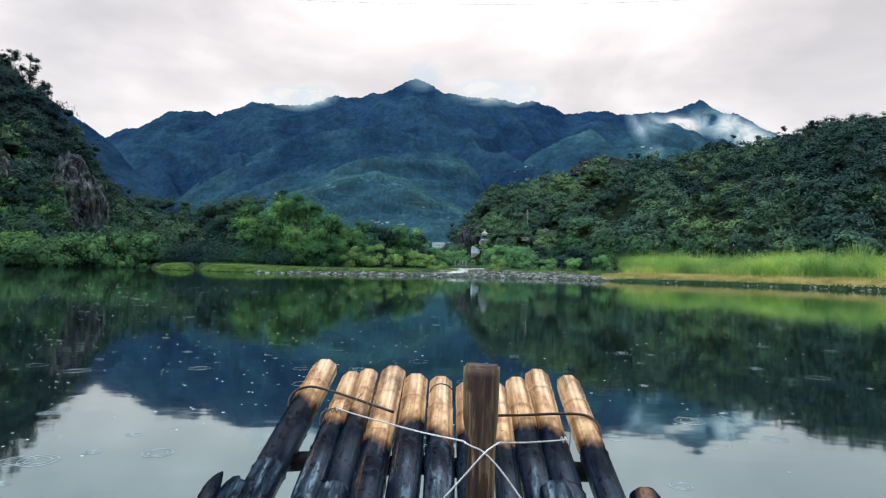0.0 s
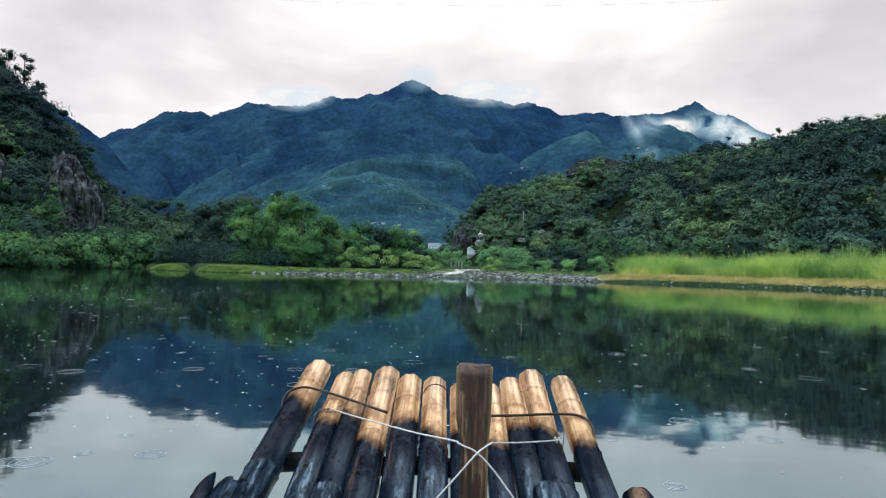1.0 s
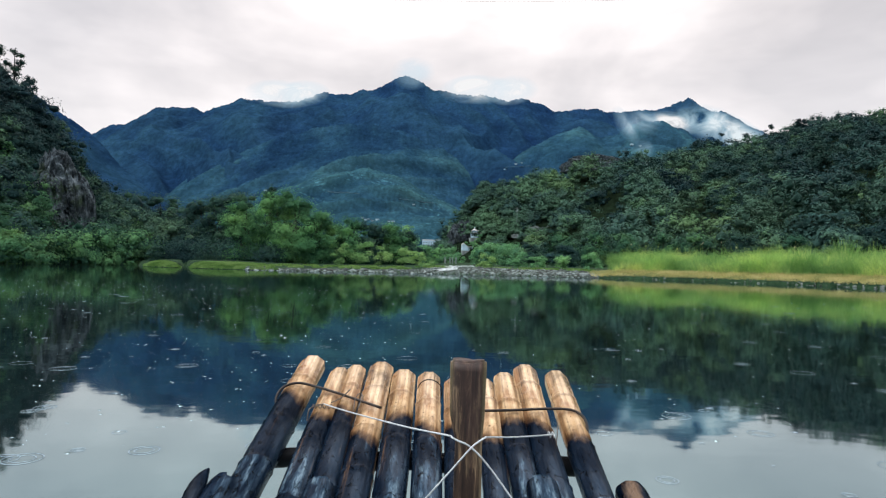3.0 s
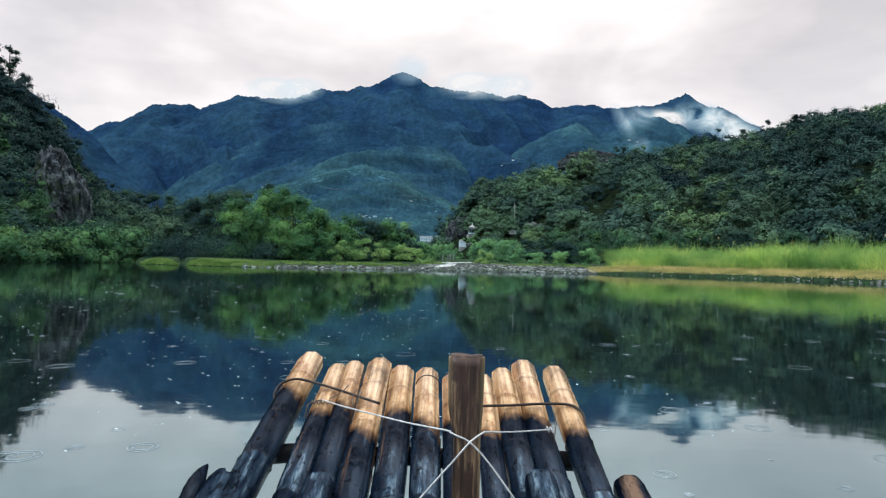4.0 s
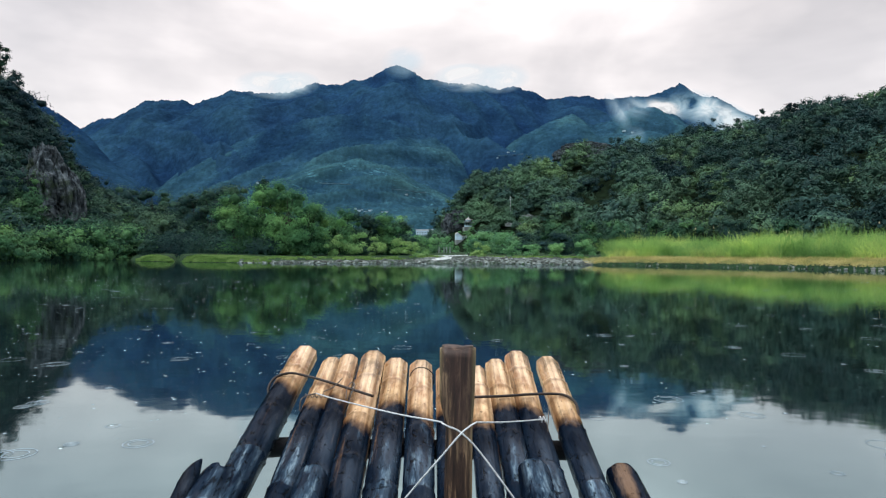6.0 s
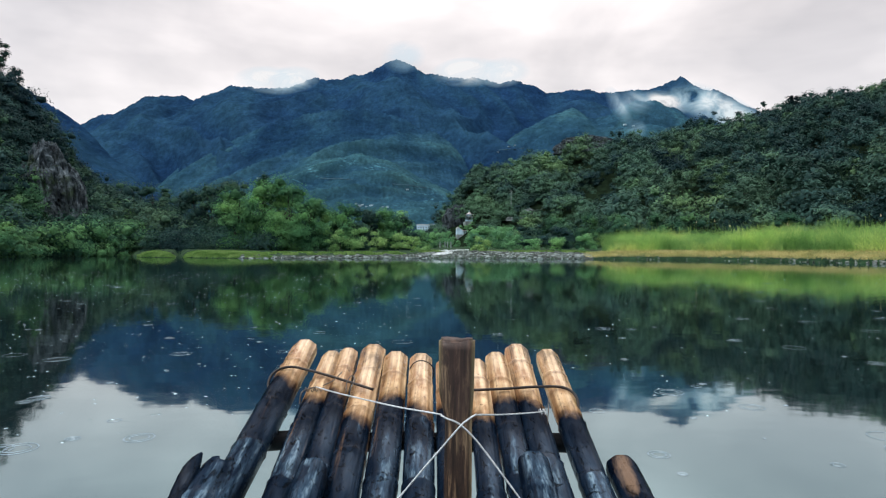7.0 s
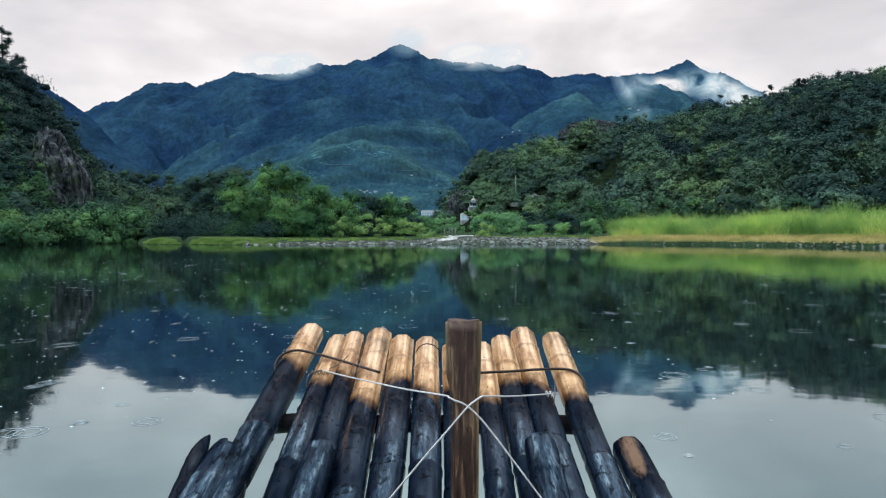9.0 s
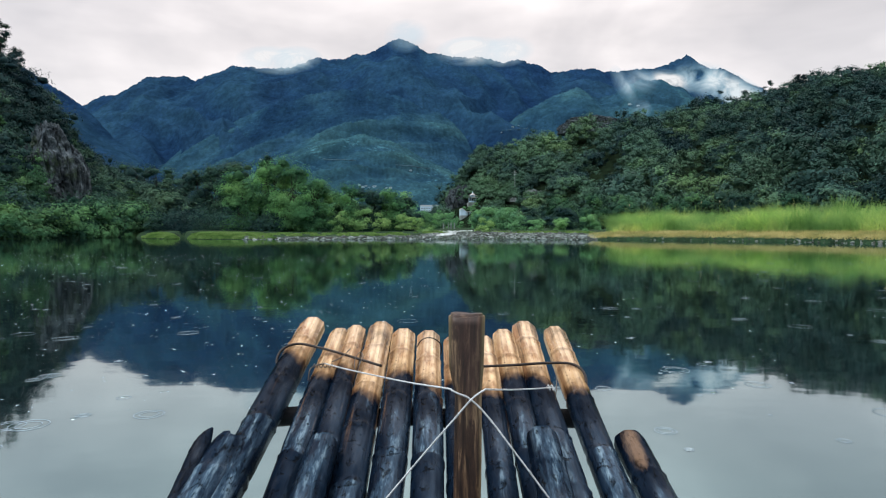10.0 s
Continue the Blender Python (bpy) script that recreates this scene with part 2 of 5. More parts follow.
    a.put("Roughness", a.ramp(a.math("ADD", a.noise(16.0, 5.0, 0.65, (1.0, 0.4, 1.0), o), a.math("MULTIPLY", a.math("SUBTRACT", burnt, 0.5), -0.16)), (0.36, 0.13), (0.5, 0.26), (0.64, 0.5)))
    a.put("Specular IOR Level", a.ramp(a.noise(9.0, 4.0, 0.6, (1.0, 0.3, 1.0), o), (0.42, 0.01), (0.53, 0.07), (0.64, 0.36)))
    a.put("Specular Tint", (0.36, 0.66, 1.0, 1))
    a.put("Coat Weight", 0.0)
    a.put("Coat Roughness", 0.2)
    a.bump(a.math("SUBTRACT", a.math("MULTIPLY", streak, 0.6), a.math("MULTIPLY", a.math("MULTIPLY", crack, a.math("SUBTRACT", 1.0, mask)), 0.7)), 1.0, 0.006)
    return a.m


def post_mat():
    a = Mat("weathered_post_wood", 0.45, 0.4)
    o = a.co.outputs["Object"]
    x, y, z = a.axes(o)
    grain = a.noise(60.0, 7.0, 0.75, (1.0, 1.0, 0.11), o, 0.7)
    broad = a.noise(14.0, 4.0, 0.6, (1.0, 1.0, 0.12), o)
    wood = a.ramp(grain, (0.38, (0.006, 0.004, 0.004)), (0.51, (0.036, 0.021, 0.014)), (0.65, (0.21, 0.150, 0.092)))
    dark = a.ramp(grain, (0.36, (0.006, 0.004, 0.004)), (0.53, (0.026, 0.013, 0.011)), (0.70, (0.10, 0.066, 0.048)))
    # A dark stain that narrows downwards from the upper end.
    reach = a.math("SUBTRACT", z, a.math("MULTIPLY", a.math("ABSOLUTE", a.math("ADD", x, -0.012)), 4.5))
    reach = a.math("ADD", reach, a.math("MULTIPLY", a.math("SUBTRACT", broad, 0.5), 0.25))
    mask = a.ramp(reach, (0.03, 0.0), (0.10, 1.0))
    col = a.mix(mask, wood, dark)
    pale = a.ramp(a.noise(34.0, 4.0, 0.7, (1.0, 1.0, 0.09), o), (0.565, 0.0), (0.66, 0.8))
    side = a.ramp(a.math("ADD", a.math("ABSOLUTE", x), a.math("MULTIPLY", a.math("SUBTRACT", broad, 0.5), 0.03)), (0.034, 0.0), (0.042, 0.6))
    col = a.mix(side, col, (0.19, 0.165, 0.085))
    pale = a.math("MULTIPLY", pale, a.math("SUBTRACT", 1.0, a.math("MULTIPLY", mask, 0.75)))
    a.put("Base Color", a.mix(pale, col, (0.20, 0.155, 0.095)))
    a.bump(grain, 0.6, 0.004)
    return a.m


def plain(name, colour, rough=0.5, spec=0.4, metal=0.0, vary=0.35, scale=8.0):
    a = Mat(name, rough, spec)
    lo, hi = tuple(c * (1 - vary) for c in colour), tuple(min(1, c * (1 + vary)) for c in colour)
    a.put("Base Color", a.ramp(a.noise(scale, 4.0), (0.35, lo), (0.65, hi)))
    a.put("Metallic", metal)
    a.bump(a.noise(scale * 5, 3.0), 0.2, 0.01)
    return a.m


def stone_mat(name, dark, mid, light):
    a = Mat(name, 0.75, 0.3)
    tone = a.ramp(a.geo.outputs["Random Per Island"], (0.0, dark), (0.55, mid), (1.0, light))
    spot = a.ramp(a.noise(5.0, 5.0, 0.65), (0.35, 0.65), (0.65, 1.25))
    a.put("Base Color", a.mix(1.0, tone, spot, "MULTIPLY"))
    a.bump(a.noise(12.0, 4.0), 0.4, 0.03)
    return a.m


def rock_mat():
    a = Mat("cliff_rock", 0.9, 0.05)
    streak = a.noise(1.0, 8.0, 0.72, (1.0, 1.0, 0.22), None, 0.3)
    block = a.noise(0.7, 7.0, 0.7)
    col = a.ramp(block, (0.36, (0.012, 0.018, 0.024)), (0.5, (0.042, 0.060, 0.075)), (0.66, (0.12, 0.155, 0.180)))
    col = a.mix(1.0, col, a.ramp(streak, (0.36, 0.35), (0.5, 0.95), (0.66, 1.7)), "MULTIPLY")
    moss = a.ramp(a.noise(0.30, 5.0, 0.65), (0.55, 0.0), (0.64, 0.8))
    a.put("Base Color", a.mix(moss, col, (0.022, 0.040, 0.020)))
    a.bump(a.mix(0.5, streak, block), 0.9, 0.6)
    return a.m


def ground_mat():
    a = Mat("bank_ground", 0.95, 0.05)
    col = a.ramp(a.noise(0.25, 5.0, 0.6), (0.34, (0.008, 0.023, 0.012)), (0.5, (0.016, 0.043, 0.021)), (0.68, (0.026, 0.057, 0.031)))
    fine = a.ramp(a.noise(4.0, 4.0, 0.7), (0.3, 0.5), (0.7, 1.3))
    a.put("Base Color", a.mix(1.0, col, fine, "MULTIPLY"))
    a.bump(a.noise(3.0, 5.0), 0.6, 0.15)
    return a.m


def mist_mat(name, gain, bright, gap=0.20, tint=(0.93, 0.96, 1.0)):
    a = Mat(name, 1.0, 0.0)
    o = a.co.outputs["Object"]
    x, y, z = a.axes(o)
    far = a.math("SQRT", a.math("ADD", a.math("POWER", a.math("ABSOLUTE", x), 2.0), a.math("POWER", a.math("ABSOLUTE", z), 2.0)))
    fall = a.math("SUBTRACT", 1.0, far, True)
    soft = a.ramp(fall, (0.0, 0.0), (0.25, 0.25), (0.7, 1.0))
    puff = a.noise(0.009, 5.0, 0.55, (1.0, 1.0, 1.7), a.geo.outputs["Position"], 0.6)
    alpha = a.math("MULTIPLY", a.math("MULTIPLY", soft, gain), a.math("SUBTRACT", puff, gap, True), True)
    glow = a.t.nodes.new("ShaderNodeEmission")          # the sheet glows by itself in place of skylight that cloud would scatter
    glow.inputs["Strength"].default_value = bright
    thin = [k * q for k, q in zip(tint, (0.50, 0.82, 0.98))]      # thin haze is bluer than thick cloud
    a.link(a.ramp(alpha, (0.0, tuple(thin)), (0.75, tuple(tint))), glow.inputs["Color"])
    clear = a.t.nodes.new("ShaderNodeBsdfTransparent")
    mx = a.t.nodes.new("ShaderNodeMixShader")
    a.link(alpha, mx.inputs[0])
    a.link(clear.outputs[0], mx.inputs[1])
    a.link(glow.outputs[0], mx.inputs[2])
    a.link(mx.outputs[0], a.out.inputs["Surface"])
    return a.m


WATER, RIPPLE = water_mat(), ripple_mat()
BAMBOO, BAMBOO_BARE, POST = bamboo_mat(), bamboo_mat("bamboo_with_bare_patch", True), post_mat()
ROD = plain("rusted_iron_rod", (0.017, 0.015, 0.015), 0.45, 0.5, 0.6, 0.4, 40.0)
OLD_WIRE = plain("tarnished_wire", (0.075, 0.07, 0.066), 0.5, 0.4, 0.5, 0.4, 60.0)
WIRE = plain("galvanised_wire", (0.46, 0.53, 0.58), 0.38, 0.5, 0.35, 0.2, 60.0)
BEAM = plain("wet_black_timber", (0.006, 0.008, 0.011), 0.6, 0.12, 0.0, 0.4, 20.0)
GROUND, ROCK = ground_mat(), rock_mat()
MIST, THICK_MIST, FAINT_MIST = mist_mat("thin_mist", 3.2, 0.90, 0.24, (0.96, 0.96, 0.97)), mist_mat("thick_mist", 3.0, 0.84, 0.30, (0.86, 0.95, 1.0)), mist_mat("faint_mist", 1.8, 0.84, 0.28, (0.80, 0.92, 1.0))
COBBLE = stone_mat("river_cobble", (0.012, 0.019, 0.019), (0.043, 0.068, 0.069), (0.19, 0.25, 0.258))
PALE_STONE = stone_mat("pale_bank_stone", (0.022, 0.028, 0.028), (0.055, 0.068, 0.070), (0.18, 0.21, 0.215))
FOAM = plain("rapid_foam", (0.25, 0.32, 0.35), 0.5, 0.3, 0.0, 0.7, 3.5)
PALE_ROOF = plain("pale_glazed_roof", (0.42, 0.45, 0.48), 0.6, 0.3, 0.0, 0.2, 1.5)
WOOD_LEAF = foliage("hill_wood_leaf", (0.0310, 0.0720, 0.0760), (0.0470, 0.1035, 0.0870), (0.0780, 0.1470, 0.0890), 0.02, 0.12, tuft=0.9)
CLIFF_LEAF = foliage("cliff_wood_leaf", (0.022, 0.054, 0.06264), (0.034, 0.078, 0.0696), (0.06, 0.118, 0.07424), 0.03, 0.10, tuft=2.0)
HANGING_LEAF = foliage("hanging_bush_leaf", (0.02728, 0.08183, 0.05601), (0.04262, 0.115, 0.06819), (0.0716, 0.1559, 0.07794), 0.2, tuft=2.2)
BRIGHT_LEAF = foliage("bright_leaf", (0.05031, 0.1489, 0.08424), (0.07722, 0.1993, 0.0936), (0.1229, 0.2648, 0.1061), 0.2, 0.4, tuft=2.6)
DARK_LEAF = foliage("dark_leaf", (0.01599, 0.0461, 0.05129), (0.02446, 0.06397, 0.05893), (0.0414, 0.09223, 0.06329), 0.2, tuft=2.4)
PALE_LEAF = foliage("pale_shrub_leaf", (0.0904, 0.2026, 0.09331), (0.1386, 0.2834, 0.1205), (0.2114, 0.3646, 0.1654), 0.3, 0.4, tuft=3.0)
VALLEY_LEAF = foliage("valley_leaf", (0.08526, 0.2224, 0.1334), (0.1279, 0.2975, 0.155), (0.1857, 0.3758, 0.1701), 0.15, 0.4, tuft=1.8)
OLIVE_LEAF = foliage("olive_shrub_leaf", (0.1326, 0.2573, 0.1115), (0.199, 0.3556, 0.1459), (0.2785, 0.4388, 0.1888), 0.3, 0.4, tuft=3.0)
REED = foliage("reed_blade", (0.102, 0.228, 0.072), (0.24, 0.414, 0.1296), (0.48, 0.576, 0.2016), 0.3, 0.5)
STRAW = foliage("straw_grass", (0.2394, 0.2658, 0.1237), (0.4011, 0.3686, 0.1679), (0.5506, 0.4834, 0.2827), 0.35, 0.45)
LAWN = foliage("short_grass", (0.20, 0.35, 0.08), (0.34, 0.50, 0.13), (0.48, 0.61, 0.19), 0.5, 0.5)
PLUME = plain("reed_plume", (0.55, 0.50, 0.36), 0.9, 0.1, 0.0, 0.2, 3.0)
BARK = plain("tree_bark", (0.026, 0.028, 0.026), 0.9, 0.1, 0.0, 0.5, 3.0)
WHITEWASH = plain("whitewashed_wall", (0.38, 0.58, 0.72), 0.8, 0.2, 0.0, 0.15, 0.6)
ROOF_TILE = plain("grey_roof_tile", (0.12, 0.17, 0.20), 0.7, 0.2, 0.0, 0.3, 1.5)
GLASS_DARK = plain("dark_window", (0.02, 0.025, 0.03), 0.1, 0.5, 0.0, 0.2, 1.0)
TERRACE = plain("terrace_stone", (0.105, 0.140, 0.148), 0.9, 0.1, 0.0, 0.6, 0.9)
CONCRETE = plain("stained_concrete", (0.18, 0.235, 0.25), 0.85, 0.2, 0.0, 0.35, 0.5)
# The road's blue is haze of distance put into its colour.
ROAD_EARTH = plain("hazy_road_earth", (0.036, 0.084, 0.118), 0.9, 0.1, 0.0, 0.4, 0.03)
CABLE = plain("power_cable", (0.12, 0.12, 0.12), 0.5, 0.3, 0.0, 0.2, 1.0)
# Blue haze of distance is painted into the base colours of these forests.
FAR_MAIN = mountain_mat("hazed_far_forest", (0.006415, 0.02218, 0.05799), (0.008165, 0.02809, 0.06765), (0.01021, 0.0345, 0.07409), 0.06, 5.0, 0.2)
FAR_MID = mountain_mat("hazed_middle_forest", (0.0080, 0.0280, 0.0585), (0.0112, 0.0380, 0.0715), (0.01863, 0.05772, 0.0883), 0.07, 5.0, 0.45)
FAR_LOW = mountain_mat("hazed_lower_forest", (0.0088, 0.0318, 0.0600), (0.0142, 0.0465, 0.0745), (0.02486, 0.07191, 0.09643), 0.10, 5.0, 0.9)


# ---- mesh helpers ----
def mesh_from(name, verts, faces, material, smooth=False, plant=None):
    """A mesh from arrays: faces is an (n, 4) or (n, 3) array, or a list of such arrays. plant: for each face, which kind of plant it belongs to."""
    me = bpy.data.meshes.new(name)
    verts = np.asarray(verts, dtype=np.float32)
    groups = faces if isinstance(faces, list) else [faces]
    groups = [np.asarray(g, dtype=np.int32) for g in groups if len(g)]
    loops = np.concatenate([g.ravel() for g in groups])
    sizes = np.concatenate([np.full(len(g), g.shape[1], dtype=np.int32) for g in groups])
    starts = np.concatenate([[0], np.cumsum(sizes)[:-1]]).astype(np.int32)
    me.vertices.add(len(verts))
    me.vertices.foreach_set("co", verts.ravel())
    me.loops.add(len(loops))
    me.loops.foreach_set("vertex_index", loops)
    me.polygons.add(len(sizes))
    me.polygons.foreach_set("loop_start", starts)
    if smooth:
        me.polygons.foreach_set("use_smooth", np.ones(len(sizes), dtype=bool))
    me.update(calc_edges=True)
    if plant is not None:
        me.attributes.new("plant", "FLOAT", "FACE").data.foreach_set("value", np.asarray(plant, dtype=np.float32))
    me.materials.append(material)
    return me


def mesh_bm(name, bm, material, smooth=False):
    me = bpy.data.meshes.new(name)
    for f in bm.faces:
        f.smooth = smooth
    bm.to_mesh(me)
    bm.free()
    me.materials.append(material)
    return me


def part(name, me, parent, at=None, label=""):
    ob = new(name, me)
    ob.parent = parent
    if at is not None:
        ob.matrix_basis = at
    return tagged(ob, label)


def grid_faces(rows, cols, wrap=False):
    r, c = np.meshgrid(np.arange(rows - 1), np.arange(cols if wrap else cols - 1), indexing="ij")
    d = (c + 1) % cols
    return np.stack([r * cols + c, r * cols + d, (r + 1) * cols + d, (r + 1) * cols + c], -1).reshape(-1, 4)


def smooth_path(points, steps):
    """Catmull-Rom through the points."""
    p = [Vector(q) for q in points]
    p = [p[0] * 2 - p[1], *p, p[-1] * 2 - p[-2]]
    out = []
    for i in range(1, len(p) - 2):
        for k in range(steps):
            t = k / steps
            a, b, c, d = p[i - 1:i + 3]
            out.append(0.5 * (2 * b + (c - a) * t + (2 * a - 5 * b + 4 * c - d) * t * t + (3 * b - a - 3 * c + d) * t ** 3))
    return out + [p[-2]]


def tube(path, radii, sides=8, cap=True):
    """Vertices and faces of a tube along a path; radii is a number or one a point."""
    path = [Vector(p) for p in path]
    n = len(path)
    radii = [radii] * n if isinstance(radii, (int, float)) else list(radii)
    verts, up = [], Vector((0, 0, 1))
    for i, p in enumerate(path):
        way = (path[min(i + 1, n - 1)] - path[max(i - 1, 0)]).normalized()
        side = up.cross(way)
        if side.length < 1e-3:
            side = Vector((1, 0, 0)).cross(way)
        side.normalize()
        up = way.cross(side).normalized()
        for k in range(sides):
            w = 2 * math.pi * k / sides
            verts.append(p + (side * math.cos(w) + up * math.sin(w)) * radii[i])
    faces = [grid_faces(n, sides, True)]
    if cap:
        verts += [path[0], path[-1]]
        a, b, last = n * sides, n * sides + 1, (n - 1) * sides
        faces.append(np.array([(a, (k + 1) % sides, k) for k in range(sides)] +
                              [(b, last + k, last + (k + 1) % sides) for k in range(sides)]))
    return np.array([tuple(v) for v in verts]), faces


def tube_mesh(name, points, radius, material, steps=8, sides=8):
    v, f = tube(smooth_path(points, steps), radius, sides)
    return mesh_from(name, v, f, material, True)


def unit(v):
    return v / np.maximum(np.linalg.norm(v, axis=-1, keepdims=True), 1e-9)


def leaves(rng, centres, radii, per, size, lift=0.25, shell=0.35, crown=None, reach=(0.85, 1.16), low=-0.6):
    """Small pointed leaf sprays over lumpy clumps: vertices and faces. crown: the middle of each clump's crown, from which its leaves look outwards."""
    n = len(centres)
    way = unit(rng.normal(size=(n, per, 3)))
    way[..., 2] = np.where(way[..., 2] < low, -way[..., 2], way[..., 2])
    depth = rng.random((n, per, 1)) ** shell * rng.uniform(*reach, (n, per, 1))
    pos = centres[:, None, :] + way * radii[:, None, :] * depth
    pos = pos.reshape(-1, 3)
    face = way.reshape(-1, 3)
    if crown is not None:
        face = 0.42 * face + 1.2 * unit(pos - np.repeat(crown, per, axis=0))
    nor = unit(face + rng.normal(size=pos.shape) * (0.17 if crown is None else 0.42) + np.array([0, 0, lift * 0.6]))
    tan = unit(np.cross(nor, rng.normal(size=pos.shape)))
    bit = np.cross(nor, tan)
    s = (size if np.isscalar(size) else np.repeat(size, per)[:, None]) * rng.uniform(0.6, 1.35, (len(pos), 1))
    blade = np.stack([pos + tan * s, pos + bit * s * 0.62 - tan * s * 0.7, pos - bit * s * 0.62 - tan * s * 0.7], 1)
    return blade.reshape(-1, 3), np.arange(len(pos) * 3).reshape(-1, 3)


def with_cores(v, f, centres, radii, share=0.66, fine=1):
    """Adds a solid core that fills each clump and keeps light from leaking through."""
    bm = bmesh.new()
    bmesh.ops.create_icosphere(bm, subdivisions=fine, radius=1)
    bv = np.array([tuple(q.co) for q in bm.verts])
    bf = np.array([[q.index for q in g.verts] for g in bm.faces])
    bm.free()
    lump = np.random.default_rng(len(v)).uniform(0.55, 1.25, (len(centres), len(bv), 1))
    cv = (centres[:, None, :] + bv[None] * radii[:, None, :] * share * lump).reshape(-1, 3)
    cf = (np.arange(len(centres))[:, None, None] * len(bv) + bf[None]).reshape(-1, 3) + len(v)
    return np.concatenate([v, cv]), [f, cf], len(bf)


def clumps(rng, count, height, spread, low=0.25, cone=0.0):
    """Centres and radii of the clumps that make up one crown, its base at the origin."""
    k = np.arange(count)
    z = height * (low + (1 - low) * (0.03 + 0.89 * rng.random(count)))
    rel = (z / height - low) / (1 - low)
    width = spread * np.where(rel < 0.4, 0.72 + 0.7 * rel, 1.05 - (0.55 + cone) * (rel - 0.4) / 0.6)
    ang = k * 2.39996 + rng.random(count)
    out = width * np.sqrt(rng.random(count)) * 0.82
    c = np.stack([np.cos(ang) * out, np.sin(ang) * out, z], -1)
    r = spread * rng.uniform(0.26, 0.46, count)
    return c, np.stack([r, r, r * rng.uniform(0.55, 0.85, count)], -1)


def dome(rng, count, height, spread):
    """Centres and radii of clumps over a rounded crown like a cauliflower, its base at the origin."""
    k = np.arange(count)
    rel = 1 - (k + 0.5) / count * 0.95
    ang = k * 2.39996 + rng.random() * 6
    ring = np.sqrt(np.maximum(0, 1 - rel * rel)) * rng.uniform(0.8, 1.1, count)
    c = np.stack([np.cos(ang) * ring * spread * 0.8, np.sin(ang) * ring * spread * 0.8, height * (0.22 + 0.56 * rel)], -1)
    c += rng.normal(size=c.shape) * spread * 0.15
    r = spread * rng.uniform(0.85, 1.75, count) / math.sqrt(count)
    return c, np.stack([r, r, r * rng.uniform(0.65, 1.0, count)], -1)


def blades(rng, pos, height, width, lean, bends=2):
    """Grass blades that taper and bow over: vertices and faces."""
    n = len(pos)
    ang = rng.random(n) * 2 * math.pi
    side = np.stack([np.cos(ang), np.sin(ang), np.zeros(n)], -1)
    bow = rng.normal(size=(n, 2)) * lean
    rows = []
    for k in range(bends + 1):
        t = k / bends
        mid = pos.copy()
        mid[:, 0] += bow[:, 0] * height * t * t
        mid[:, 1] += bow[:, 1] * height * t * t
        mid[:, 2] += height * t * (1 - 0.18 * t * np.minimum(1.5, np.hypot(bow[:, 0], bow[:, 1]) * 2))
        half = side * (width * (1 - 0.85 * t))[:, None]
        rows += [mid - half, mid + half]
    v = np.stack(rows, 1).reshape(-1, 3)
    m = 2 * (bends + 1)
    f = np.array([(2 * k, 2 * k + 1, 2 * k + 3, 2 * k + 2) for k in range(bends)])
    return v, (np.arange(n)[:, None, None] * m + f[None]).reshape(-1, 4)


def stone_shape(rng, sub=1):
    bm = bmesh.new()
    bmesh.ops.create_icosphere(bm, subdivisions=sub, radius=1)
    s = rng.random(3) * 50
    for v in bm.verts:
        v.co *= 1 + 0.34 * noise.noise(v.co * 1.3 + Vector(s))
    vs = np.array([tuple(v.co) for v in bm.verts])
    fs = np.array([[v.index for v in f.verts] for f in bm.faces])
    bm.free()
    return vs, fs


def scatter(shapes, rng, pos, size, flat=0.55):
    """Many turned and scaled copies of a few shapes, joined."""
    allv, allf, at = [], [], 0
    for p, s in zip(pos, size):
        v, f = shapes[rng.integers(len(shapes))]
        w = rng.random() * 6.283
        c, d = math.cos(w), math.sin(w)
        q = v * np.array([s, s * rng.uniform(0.6, 1.0), s * flat * rng.uniform(0.7, 1.2)])
        q = np.stack([q[:, 0] * c - q[:, 1] * d, q[:, 0] * d + q[:, 1] * c, q[:, 2]], -1) + p
        allv.append(q)
        allf.append(f + at)
        at += len(v)
    return np.concatenate(allv), np.concatenate(allf)


# ---- the river and the land ----
SHORE_AT = (-180, -120, -90, -60, -37, -31, -28.6, -26.2, -21, -16, -5, 0, 8, 13.5, 17, 21, 29.7, 33.5, 38, 60, 90, 120, 180)
SHORE_FAR = (320, 95, 72, 74, 86, 95, 96, 75, 66, 62, 62, 62, 61, 59.5, 59, 57.5, 52.5, 49, 48, 44, 48, 70, 320)


def shore(deg):
    """How far off the waterline lies at a bearing, in degrees to the right of straight ahead."""
    deg = np.asarray(deg, dtype=float)
    wob = 0.5 * np.sin(deg * 1.9 + 1) + 0.35 * np.sin(deg * 4.7) + 0.2 * np.sin(deg * 11.3 + 2)
    inlet = 7.0 * np.exp(-((deg + 23.35) / 0.33) ** 2)
    return np.interp(deg, SHORE_AT, SHORE_FAR) + wob + inlet


LAND_IN = (-40, -6, -1.2, -0.25, 0.2, 0.9, 2.0, 4.0, 7.0, 11, 17, 28, 50, 90, 180, 400, 1200, 4700)
LOW_RISE = (-2.2, -0.9, -0.2, -0.04, 0.06, 0.14, 0.22, 0.30, 0.40, 0.50, 0.62, 0.75, 0.9, 1.2, 2.0, 4.0, 8.0, 15.0)
BANK_RISE = (-2.2, -0.9, -0.25, -0.05, 0.22, 0.36, 0.46, 0.58, 0.72, 0.82, 0.90, 1.0, 1.1, 1.4, 2.2, 4.0, 8.0, 15.0)


